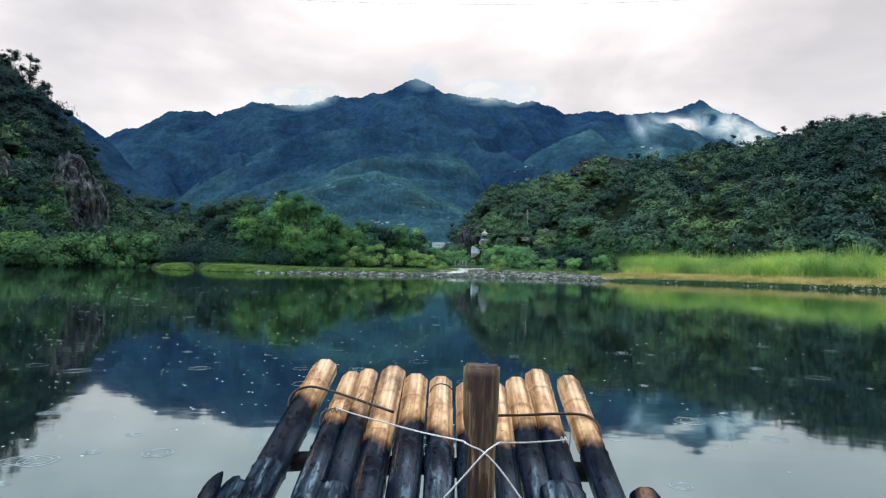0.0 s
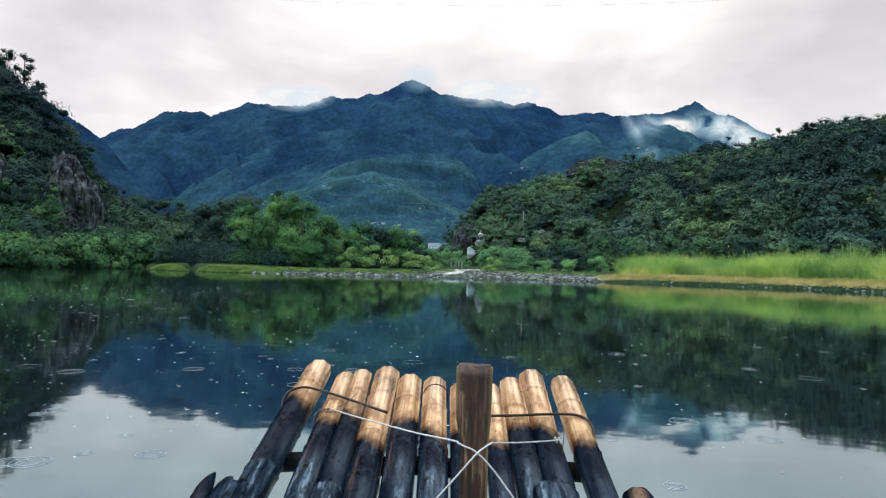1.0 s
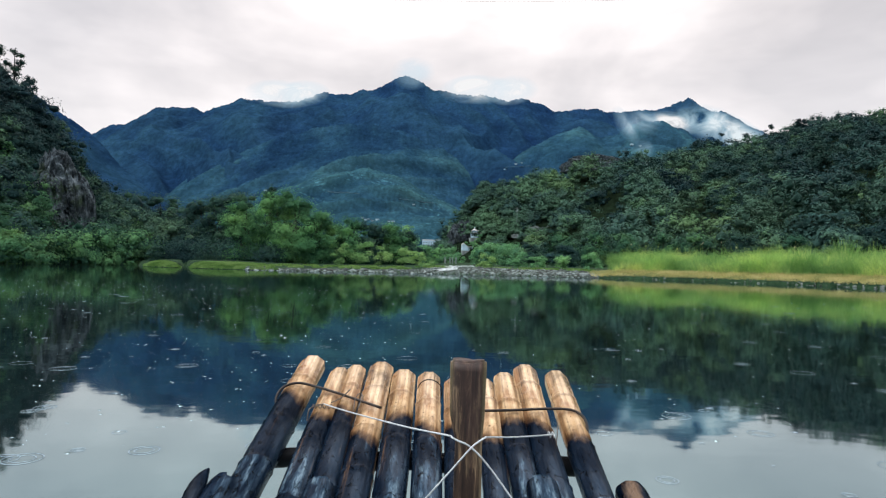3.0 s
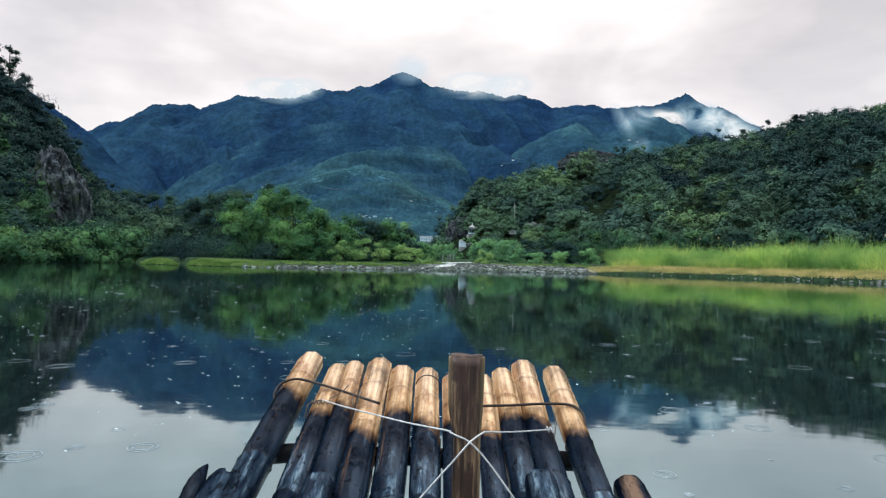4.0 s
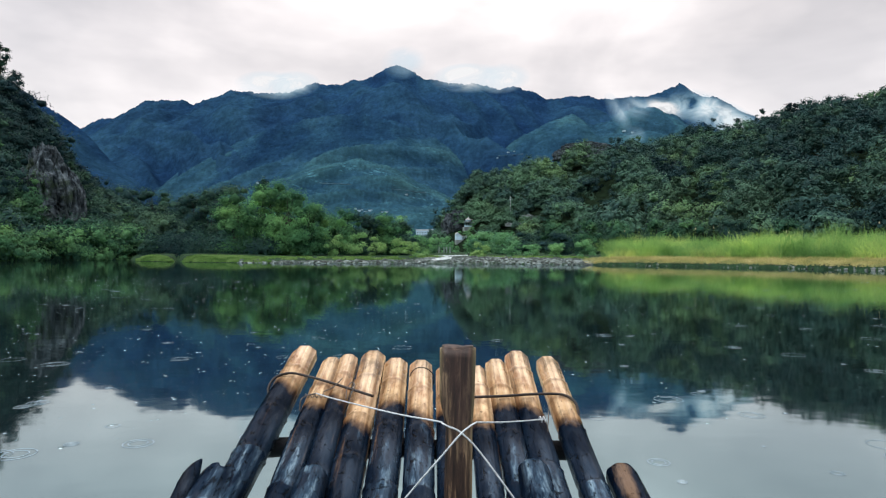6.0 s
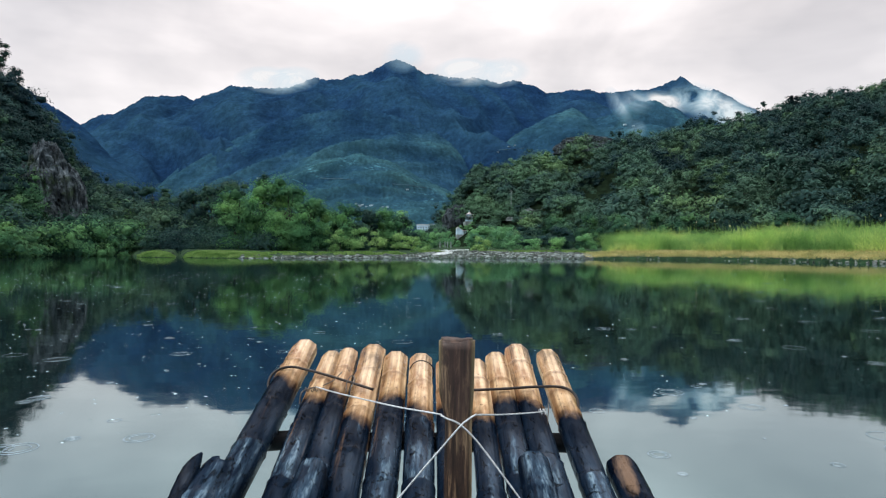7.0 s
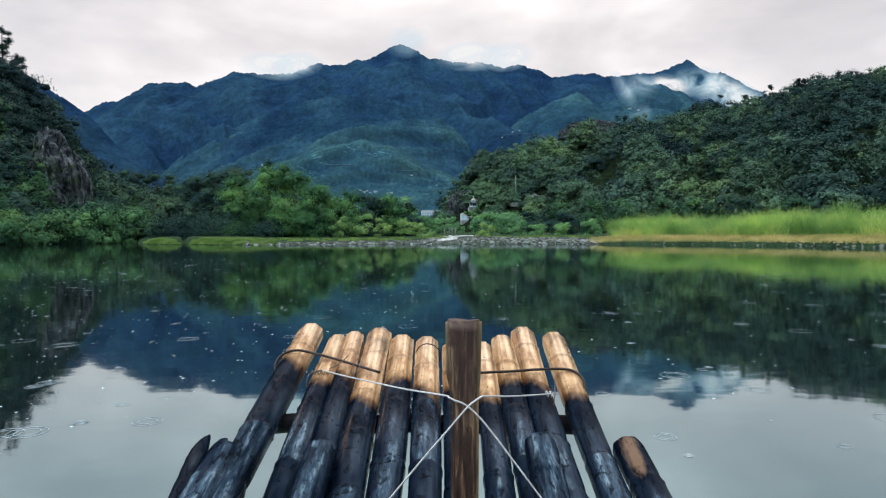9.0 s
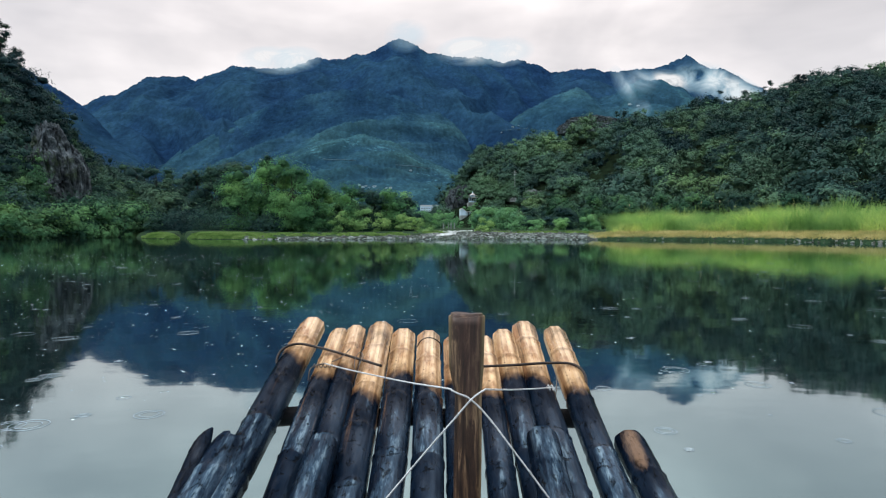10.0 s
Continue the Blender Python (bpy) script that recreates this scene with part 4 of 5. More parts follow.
for x, y, h, w, s in ((-16.0, 95, 7.2, 4.4, 51), (-12.8, 97, 6.6, 4.2, 52), (-9.8, 100, 6.6, 3.8, 53), (-7.2, 104, 6.0, 3.4, 54)):
    tree(x, y, h, w, BRIGHT_LEAF if s % 2 else DARK_LEAF, "leafy green riverside tree behind low willow shrubs", s, 36, 200, 0.14, 0.0)
for x, y, h, w, s in ((15, 150, 5.2, 4.2, 61), (8.5, 135, 5.2, 3.6, 62), (21, 160, 5.6, 4.6, 63), (28, 150, 8.5, 4.6, 64), (34, 142, 8.2, 4.6, 65),
                      (25, 130, 4.8, 3.4, 66), (40, 138, 8.0, 4.8, 67), (46, 130, 7.6, 4.6, 68), (-5.2, 190, 5.4, 3.6, 69), (-14, 200, 8.0, 4.5, 70), (-11.6, 170, 8.0, 4.4, 74), (-7.8, 178, 3.2, 3.0, 75), (-5.6, 150, 4.2, 3.4, 76), (-3.4, 165, 4.4, 2.6, 77),
                      (52, 128, 7.2, 4.4, 71), (60, 125, 7.4, 4.4, 72), (68, 120, 7.0, 4.4, 73)):
    tree(x, y, h, w, DARK_LEAF if s % 3 == 0 else (HANGING_LEAF if x > 20 else VALLEY_LEAF), "rounded green tree at the foot of the wooded hill", s, 30, 120, 0.22, 0.0,
         group="trees at the foot of the hill")


def shrub(x, y, high, wide, material, label, seed, name="shrub"):
    rng = np.random.default_rng(seed)
    deg = math.degrees(math.atan2(x, y))
    z = float(land_height(deg, max(0.1, math.hypot(x, y) - float(shore(deg)))))
    c, r = clumps(rng, 12, high, wide, 0.0)
    v, f = leaves(rng, c, r, 180, 0.10, 0.9, 0.45)
    ob = new(name, mesh_from(name, v, f, material, False, np.full(len(f), 0.5)))
    ob.matrix_world = pose(x, y, z)
    return tagged(ob, label, "shrub", "shrubs on the river bank")


for x, y, h, w, s in ((-14.5, 84, 3.0, 2.2, 81), (-11.5, 84, 3.2, 2.0, 82), (-9.0, 85, 2.9, 1.8, 83), (-6.2, 88, 2.6, 1.7, 84), (-4.6, 90, 2.2, 1.5, 85)):
    shrub(x, y, h, w, OLIVE_LEAF if s > 82 else PALE_LEAF, "pale green willow shrub at the back of the stones", s)
shrub(4.9, 80, 1.8, 1.5, OLIVE_LEAF, "low round olive-green bush on the gravel", 86)
shrub(-2.7, 84, 0.8, 1.5, PALE_LEAF, "low pale green mound of scrub on the gravel", 92)
for x, y, h, w, s in ((10.5, 92, 2.4, 1.9, 87), (14.0, 94, 2.2, 1.9, 88), (18.0, 96, 2.0, 1.8, 89), (21.5, 90, 2.6, 2.0, 90), (9.5, 104, 3.4, 2.4, 91)):
    shrub(x, y, h, w, VALLEY_LEAF, "small green bush behind the gravel bar", s)
for x, y, h, w, s in ((10.4, 238, 6.4, 2.6, 121), (13.8, 236, 7.6, 3.4, 122), (5.0, 230, 2.8, 2.4, 123), (10.9, 228, 6.6, 3.2, 124), (2.0, 226, 3.6, 2.6, 125)):
    shrub(x, y, h, w, VALLEY_LEAF, "tall green bush on the slope below the pavilion", s)
for u, s, h, w, seed in ((0.0385, 0.27, 1.7, 1.8, 126), (0.0475, 0.27, 2.0, 2.2, 127), (0.0530, 0.30, 4.6, 2.6, 128), (0.0290, 0.30, 3.2, 2.0, 129), (0.0425, 0.22, 2.6, 2.6, 130)):
    ob = shrub(u * 300, 300, h, w, VALLEY_LEAF, "dense green bush round the foot of the pavilion", seed)
    ob.matrix_world = pose(*hill_point("right", np.array([u]), np.array([s]))[0])
for x, y, h, w, s in ((-44, 82, 2.2, 1.8, 92), (-36.5, 76, 1.7, 1.4, 93), (-48, 88, 2.6, 2.0, 94)):
    shrub(x, y, h, w, DARK_LEAF, "small dark bush above the grassy edge of the river", s)

rng = np.random.default_rng(11)
cs, rs = [], []
for k in range(110):
    deg, inland = rng.uniform(-33, 0.8), rng.uniform(70, 260)
    if -2.8 < deg < -0.4 and inland < 195:
        continue
    p = on_land(np.array([deg]), np.array([inland]))[0]
    c, r = clumps(rng, 8, rng.uniform(6, 10), rng.uniform(3.5, 5.5), 0.05)
    cs.append(c + p)
    rs.append(r)
v, f = leaves(rng, np.concatenate(cs), np.concatenate(rs), 80, 0.34)
tagged(new("valley_trees", mesh_from("valley_trees", v, f, VALLEY_LEAF, False, np.full(len(f), 0.45))), "distant green trees on the valley floor", "woodland", kind="stuff")

# Undergrowth that closes the foot of the riverside trees.
cs, rs, ms, kinds = [], [], [], []
for k in range(200):
    deg = rng.uniform(-33, -4)
    inland = np.interp(deg, (-33, -27, -22, -16, -10, -4), (8, 17, 22, 26, 34, 40)) + rng.uniform(0, 22)
    p = on_land(np.array([deg]), np.array([inland]))[0] - np.array([0, 0, 0.9])
    h = rng.uniform(1.8, 5.0)
    c, r = dome(rng, 8, h, h * rng.uniform(0.7, 1.1))
    cs.append(c + p)
    rs.append(r)
    ms.append(np.tile(p, (8, 1)))
    # The lowered tone in the west also stands for shade under the trees.
    kinds.append(np.full(8, np.clip(rng.normal(0.22 + 0.36 * (deg > -20), 0.18), 0, 1)))
v, f = leaves(rng, np.concatenate(cs), np.concatenate(rs), 90, 0.14, 0.25, 0.3, np.concatenate(ms))
tagged(new("undergrowth", mesh_from("undergrowth", v, f, DARK_LEAF, False, np.repeat(np.concatenate(kinds), 90))), "dense green undergrowth below the riverside trees", "undergrowth", kind="stuff")

# A small tree that leans out from the crest of the western hill, and another above it.
for u, s, h, w, seed in ((-0.727, 0.98, 13.0, 2.4, 95), (-0.704, 1.0, 8.0, 2.6, 96), (-0.76, 0.97, 9.0, 2.8, 97)):
    p = hill_point("left", np.array([u]), np.array([s]))[0]
    t = tree(float(p[0]), float(p[1]), h, w, DARK_LEAF, "thin dark tree that stands out on the crest against the sky", seed, 16, 70, 0.26, 0.35,
             group="trees on the crest")
    t.matrix_world = pose(p[0], p[1], p[2] - 0.3)

# ---- the reed bank ----
rng = np.random.default_rng(21)


def bank_places(count, d0, d1, i0, i1):
    deg, inl = rng.uniform(d0, d1, count), i0 + (i1 - i0) * rng.random(count)
    return on_land(deg, inl), deg, inl


p, deg, inl = bank_places(32000, 15.0, 50.0, 5.0, 17.0)
tuft = np.array([0.5 + 0.5 * noise.noise(Vector((a[0] * 0.45, a[1] * 0.45, 3))) for a in p])
stand = np.array([0.5 + 0.5 * noise.noise(Vector((a[0] * 0.16, a[1] * 0.16, 9))) for a in p])
height = (0.75 + 1.5 * tuft + 1.1 * stand) * np.clip((inl - 3.6) / 3.2, 0.35, 1) * np.clip((deg - 13.0) / 3.0, 0.5, 1) * rng.uniform(0.7, 1.25, len(p))
v, f = blades(rng, p, height, rng.uniform(0.012, 0.026, len(p)), 0.6, 3)
hue = np.repeat(np.clip(0.02 + 0.35 * tuft + 0.5 * stand + rng.normal(size=len(p)) * 0.1, 0, 0.9), 3)
tagged(new("reeds", mesh_from("reeds", v, f, REED, False, hue)), "tall yellow-green reeds along the river bank", "reeds", kind="stuff")
p, deg, inl = bank_places(30000, 13.2, 58.0, 0.25, 6.5)
v, f = blades(rng, p, rng.uniform(0.16, 0.42, len(p)) * np.clip(0.55 + inl * 0.12, 0.5, 1.1), rng.uniform(0.016, 0.032, len(p)), 1.1, 2)
tagged(new("dry_grass", mesh_from("dry_grass", v, f, STRAW, False, np.full(len(f), 0.5))), "straw-coloured short grass at the foot of the reeds", "grass", kind="stuff")
p, deg, inl = bank_places(260, 16.0, 52.0, 7.0, 16.0)
height = rng.uniform(2.6, 3.3, len(p))
v, f = blades(rng, p, height, np.full(len(p), 0.018), 0.14, 3)
tagged(new("reed_stems", mesh_from("reed_stems", v, f, REED, False, np.full(len(f), 0.45))), "taller single reed stems above the reed bed", "reeds", kind="stuff")
top = p + np.stack([np.zeros(len(p)), np.zeros(len(p)), height * 0.93], -1)
v, f = leaves(rng, top[:9], np.full((9, 3), 0.07) * np.array([0.5, 0.5, 2.4]), 12, 0.05)
tagged(new("reed_plumes", mesh_from("reed_plumes", v, f, PLUME)), "pale feathery plumes on the reeds", "reeds", kind="stuff")

for d, i, h, w, s in ((33.0, 11.0, 3.3, 1.2, 101), (30.2, 12.0, 2.8, 1.2, 102), (19.5, 9.0, 2.5, 1.0, 103), (15.6, 9.0, 2.2, 1.4, 104), (35.5, 9.5, 2.6, 1.3, 105)):
    q = on_land(np.array([d]), np.array([float(i)]))[0]
    g = np.random.default_rng(s)
    base = q + np.stack([g.normal(size=240) * w * 0.35, g.normal(size=240) * w * 0.35, np.zeros(240)], -1)
    v, f = blades(g, base, h * g.uniform(0.6, 1.0, 240), g.uniform(0.02, 0.04, 240), 0.2, 3)
    ob = new("cane_clump", mesh_from("cane_clump", v - q, f, REED, False, np.full(len(f), 0.35)))
    ob.matrix_world = pose(*q)
    tagged(ob, "tall arching clump of green cane in the reed bed", "reeds", "cane clumps")


def lawn(d0, d1, i0, i1, count, seed):
    g = np.random.default_rng(seed)
    deg = g.uniform(d0, d1, count)
    inl = i0 + (i1 - i0) * g.random(count) * np.clip(np.minimum(deg - d0, d1 - deg) / 1.2, 0.15, 1)
    keep = np.array([noise.noise(Vector((a * 0.9, b * 0.25, seed))) for a, b in zip(deg, inl)]) > (-0.6 if seed < 3 else 0.02)
    deg, inl = deg[keep], inl[keep]
    count = len(deg)
    q = on_land(deg, inl)
    v, f = blades(g, q, g.uniform(0.06, 0.16, count) + 0.08 * (inl > 2), g.uniform(0.05, 0.09, count), 0.5, 2)
    ob = new("grass_verge", mesh_from("grass_verge", v, f, LAWN))
    return tagged(ob, "bright green short grass at the edge of the water", "grass", kind="stuff")


lawn(-26.6, -23.7, 0.0, 6.0, 12000, 1)
lawn(-23.1, -15.6, 0.0, 6.5, 24000, 2)
lawn(-16.5, -3.0, 4.5, 14.0, 9000, 3)
lawn(3.5, 13.5, 13.0, 26.0, 6000, 4)
lawn(-3.0, 0.2, 14.0, 34.0, 4000, 5)

# ---- stones ----
shapes = [stone_shape(rng) for _ in range(8)]
deg = np.concatenate([rng.uniform(-18.5, -2.0, 1500), rng.uniform(-2.5, 14.0, 5000)])
inl = rng.random(6500) ** 1.3 * np.interp(deg, (-18, -8, -2.5, 0, 5, 14), (1.5, 2.4, 5, 22, 24, 7)) - 0.25
p = on_land(deg, inl)
run = (p[:, 1] - 65) / 36
p = p[np.abs(p[:, 0] - (-1.1 + 3.6 * run + 0.9 * np.sin(run * 8.0))) > 0.55 * (p[:, 1] > 64.5)]      # the stream bed stays open
v, f = scatter(shapes, rng, p, np.minimum(0.42, rng.lognormal(-2.35, 0.55, len(p))))
tagged(new("cobbles", mesh_from("cobbles", v, f, COBBLE, False)), "grey river cobbles of a low gravel bar", "stones", kind="stuff")
deg = rng.uniform(13.5, 58.0, 340)
p = on_land(deg, rng.uniform(-0.3, 0.2, 340))
v, f = scatter(shapes, rng, p, np.minimum(0.2, rng.lognormal(-2.9, 0.6, 340)))
tagged(new("edge_stones", mesh_from("edge_stones", v, f, PALE_STONE)), "small pale stones along the foot of the reed bank", "stones", kind="stuff")
big = [stone_shape(rng, 2) for _ in range(6)]
stone_meshes = [mesh_from("boulder", a * np.array([1, 0.8, 0.55]), b, PALE_STONE) for a, b in big]
wet_meshes = [mesh_from("boulder", a * np.array([1, 0.8, 0.55]), b, COBBLE) for a, b in big]
for k in range(26):
    d = rng.uniform(32.2, 36.8) if k < 16 else rng.uniform(17, 31)
    q = on_land(np.array([d]), np.array([rng.uniform(-0.35, 0.15)]))[0]
    ob = new("boulder", stone_meshes[k % 6])
    s = rng.uniform(0.05, 0.15)
    ob.matrix_world = pose(q[0], q[1], max(0.02, q[2]), 0, 0, rng.uniform(0, 360)) @ Matrix.Diagonal((s, s, s, 1))
    tagged(ob, "pale weathered boulder at the water's edge", "boulder", "boulders along the bank")
for d, s in ((-29.4, 0.5), (-29.7, 0.3), (-31.6, 0.28), (-33.5, 0.35), (-32.4, 0.22), (-35.2, 0.3)):
    q = on_land(np.array([d]), np.array([-0.6]))[0]
    ob = new("boulder", wet_meshes[int(d * 10) % 6])
    ob.matrix_world = pose(q[0], q[1], 0.12, 0, 0, d * 40) @ Matrix.Diagonal((s, s, s * 1.3, 1))
    tagged(ob, "pale wet boulder below the overhanging bushes", "boulder", "boulders under the cliff")

# White water where the stream runs over the bar.
g = np.linspace(0, 1, 40)
side = np.linspace(-1, 1, 14)
a, b = np.meshgrid(g, side, indexing="ij")
mid = -1.1 + 3.6 * a + 0.9 * np.sin(a * 8.0)
v = np.stack([mid + b * (0.62 + 0.34 * np.sin(a * 13.0) + 0.4 * a), 65.0 + a * 36, land_height(np.full(a.shape, 1.0), 3.0 + a * 36) + 0.07], -1)
v[..., 2] += np.array([[0.24 * noise.noise(Vector((q[0] * 1.2, q[1] * 0.8, 0))) for q in row] for row in v]) - 0.05 * np.abs(b)
tagged(new("rapids", mesh_from("rapids", v.reshape(-1, 3), grid_faces(40, 14), FOAM, True)), "foaming white rapids between the cobbles", "rapids", kind="structure")


# ---- buildings ----
def box(name, size, material, parent, at, label="", bevel=0.0):
    bm = bmesh.new()
    bmesh.ops.create_cube(bm, size=1)
    bmesh.ops.scale(bm, vec=size, verts=bm.verts)
    if bevel:
        bmesh.ops.bevel(bm, geom=bm.edges[:], offset=bevel, segments=2, affect="EDGES")
    return part(name, mesh_bm(name, bm, material), parent, pose(*at), label)


def house(x, y, z, w, d, h, turn, label, windows=3):
    root = new("house")
    root.matrix_world = pose(x, y, z, 0, 0, turn)
    tagged(root, label, "house", "village houses")
    box("wall", (w, d, h), WHITEWASH, root, (0, 0, h / 2 - 0.5))
    rise, over = h * 0.28, 0.4
    bm = bmesh.new()
    vs = [bm.verts.new(q) for q in ((-w / 2 - over, -d / 2 - over, 0), (w / 2 + over, -d / 2 - over, 0), (w / 2 + over, d / 2 + over, 0),
                                    (-w / 2 - over, d / 2 + over, 0), (-w / 2 - over, 0, rise), (w / 2 + over, 0, rise))]
    for q in ((0, 1, 5, 4), (2, 3, 4, 5), (1, 2, 5), (3, 0, 4), (3, 2, 1, 0)):
        bm.faces.new([vs[k] for k in q])
    part("roof", mesh_bm("roof", bm, ROOF_TILE), root, pose(0, 0, h - 0.5), "grey tiled gable roof")
    for lev in range(2):
        for k in range(windows):
            box("window", (w / windows * 0.42, 0.12, h * 0.2), GLASS_DARK, root, (-w / 2 + (k + 0.5) * w / windows, -d / 2 - 0.03, h * (0.12 + 0.42 * lev)))
    return root


def perch(tx, tz):
    """The place on a mountain side that lies at this bearing and rise."""
    for y in range(820, 2900, 8):
        for ob in MOUNTAINS.values():
            hit, place, _, _ = ob.ray_cast((tx * y, y, 3000), (0, 0, -1))
            if hit and place.z >= tz * y + 0.85:
                return place
    return Vector((tx * 2000, 2000, tz * 2000))


bpy.context.view_layer.update()
FAR_HOUSE = "small white village house far off on the green slope"
for tx, tz, y, w, turn in ((-0.302, 0.116, 1500, 22, 10), (-0.292, 0.118, 1510, 16, -8), (-0.125, 0.0705, 1060, 10, 5), (-0.117, 0.0715, 1060, 15, -4),
                           (-0.098, 0.070, 1060, 9, 8), (-0.142, 0.073, 1060, 9, -6), (-0.136, 0.0715, 1060, 13, 4), (-0.131, 0.072, 1060, 8, -5), (-0.091, 0.0695, 1060, 12, 7), (-0.088, 0.061, 960, 11, 12), (-0.058, 0.098, 1150, 13, 0),
                           (0.108, 0.168, 2010, 18, 6), (0.118, 0.170, 2010, 14, -6), (0.298, 0.203, 2130, 26, 4), (0.312, 0.202, 2130, 20, -5),
                           (0.09, 0.160, 2000, 13, 4)):
    x, y, z = perch(tx, tz)
    house(x, y - 3, z - 0.5, w * 0.42, 6, w * 0.19, turn, FAR_HOUSE, 3)
for name, way in (("mountain_road", ((-0.088, 0.1035), (-0.070, 0.1015), (-0.050, 0.1000), (-0.035, 0.0975), (-0.018, 0.0985))),
                  ("mountain_road", ((-0.205, 0.114), (-0.190, 0.1115), (-0.172, 0.1125), (-0.155, 0.109), (-0.140, 0.1095))),
                  ("mountain_road", ((0.085, 0.1585), (0.105, 0.161), (0.125, 0.1625), (0.140, 0.166)))):
    line = []
    for (ax, az), (bx, bz) in zip(way, way[1:]):
        for k in range(5):
            line.append(perch(ax + (bx - ax) * k / 5, az + (bz - az) * k / 5))
    line = [sum(line[max(0, k - 3):k + 4], Vector()) / len(line[max(0, k - 3):k + 4]) + Vector((0, -6.0, 4.0)) for k in range(len(line))]
    v, f = tube(line, [1.1 + 0.5 * math.sin(k * 1.7) for k in range(len(line))], 6)
    tagged(new(name, mesh_from(name, v, f, ROAD_EARTH, True)), "pale road cut across the forested slope", "road", kind="structure")
x, y, z = perch(-0.032, 0.0300)
house(x, y - 3, z - 0.8, 20, 8, 8.0, 8, "large white house with dark windows at the foot of the mountain", 5)
x, y, z = perch(-0.016, 0.0300)
house(x, y - 3, z - 0.8, 8, 6, 8.0, -4, "smaller white house beside the larger one at the mountain foot", 3)


def pavilion(x, y, z):
    root = new("pavilion")
    root.matrix_world = pose(x, y, z + 0.3, 0, 0, 12) @ Matrix.Scale(0.92, 4)
    tagged(root, "two-tiered white pavilion with upswept grey roofs on the hillside", "pavilion")
    box("platform", (5.6, 5.6, 2.4), CONCRETE, root, (0, 0, -0.2))
    for k in range(6):
        w = k * math.pi / 3
        v, f = tube([(0, 0, 0), (0, 0, 2.9)], 0.22, 8)
        part("column", mesh_from("column", v, f, WHITEWASH, True), root, pose(2.3 * math.cos(w), 2.3 * math.sin(w), 1.0))
    for k in range(6):
        w = (k + 0.5) * math.pi / 3
        rail = box("balustrade", (2.1, 0.16, 0.8), WHITEWASH, root, (2.0 * math.cos(w), 2.0 * math.sin(w), 1.45))
        rail.matrix_basis = pose(2.0 * math.cos(w), 2.0 * math.sin(w), 1.45, 0, 0, math.degrees(w) + 90)
    for radius, base, rise in ((3.8, 3.8, 1.0), (2.6, 5.2, 1.6)):
        rings = []
        for t in np.linspace(0, 1, 7):
            for k in range(24):
                w = k * math.pi / 12
                lift = 0.35 * (1 - t) ** 2 * max(0, math.cos(3 * w)) ** 4
                r = radius * (1 - t) * (1 + 0.12 * (1 - t) * max(0, math.cos(3 * w)) ** 4) + 0.12
                rings.append((r * math.cos(w), r * math.sin(w), rise * t ** 1.5 + lift))
        roof = part("roof", mesh_from("roof", np.array(rings), grid_faces(7, 24, True), PALE_ROOF, True), root, pose(0, 0, base))
    box("drum", (2.6, 2.6, 1.3), WHITEWASH, root, (0, 0, 4.7))
    v, f = tube([(0, 0, 0), (0, 0, 0.5), (0, 0, 1.0)], [0.2, 0.26, 0.05], 8)
    part("finial", mesh_from("finial", v, f, WHITEWASH, True), roof, pose(0, 0, 1.6))
    return root


pavilion(*(hill_point("right", np.array([0.0430]), np.array([0.33]))[0] + np.array([0, 0, 0.5])))
for u, s, w, h, turn, label in ((0.094, 0.240, 15.0, 1.5, 8, "grey stone terrace wall on the wooded slope"),
                                (0.126, 0.262, 14.0, 2.0, -4, "grey stone terrace wall beside a path on the slope"),
                                (0.150, 0.275, 12.0, 2.2, 6, "long grey stone terrace wall between the trees")):
    x, y, z = hill_point("right", np.array([u]), np.array([s]))[0]
    root = new("retaining_wall")
    root.matrix_world = pose(x, y, z + h * 0.4, 0, 0, turn)
    tagged(root, label, "wall")
    bm = bmesh.new()
    bmesh.ops.create_grid(bm, x_segments=40, y_segments=8, size=0.5)
    for q in bm.verts:
        a, b = q.co.x, q.co.y + 0.5
        lump = 0.45 * noise.noise(Vector((a * w * 0.9, b * h * 1.1, u * 50)))
        top = 1 + 0.30 * noise.noise(Vector((a * w * 0.30, 3, u * 90))) + 0.30 * noise.noise(Vector((a * w * 1.1, 7, u * 90)))
        q.co = Vector((a * w, -0.6 - lump + 0.25 * b, (b * top - 0.5) * h))
    edge = bmesh.ops.extrude_edge_only(bm, edges=[e for e in bm.edges if e.is_boundary])
    for q in [k for k in edge["geom"] if isinstance(k, bmesh.types.BMVert)]:
        q.co.y = 1.0
    part("wall_face", mesh_bm("wall_face", bm, TERRACE), root)


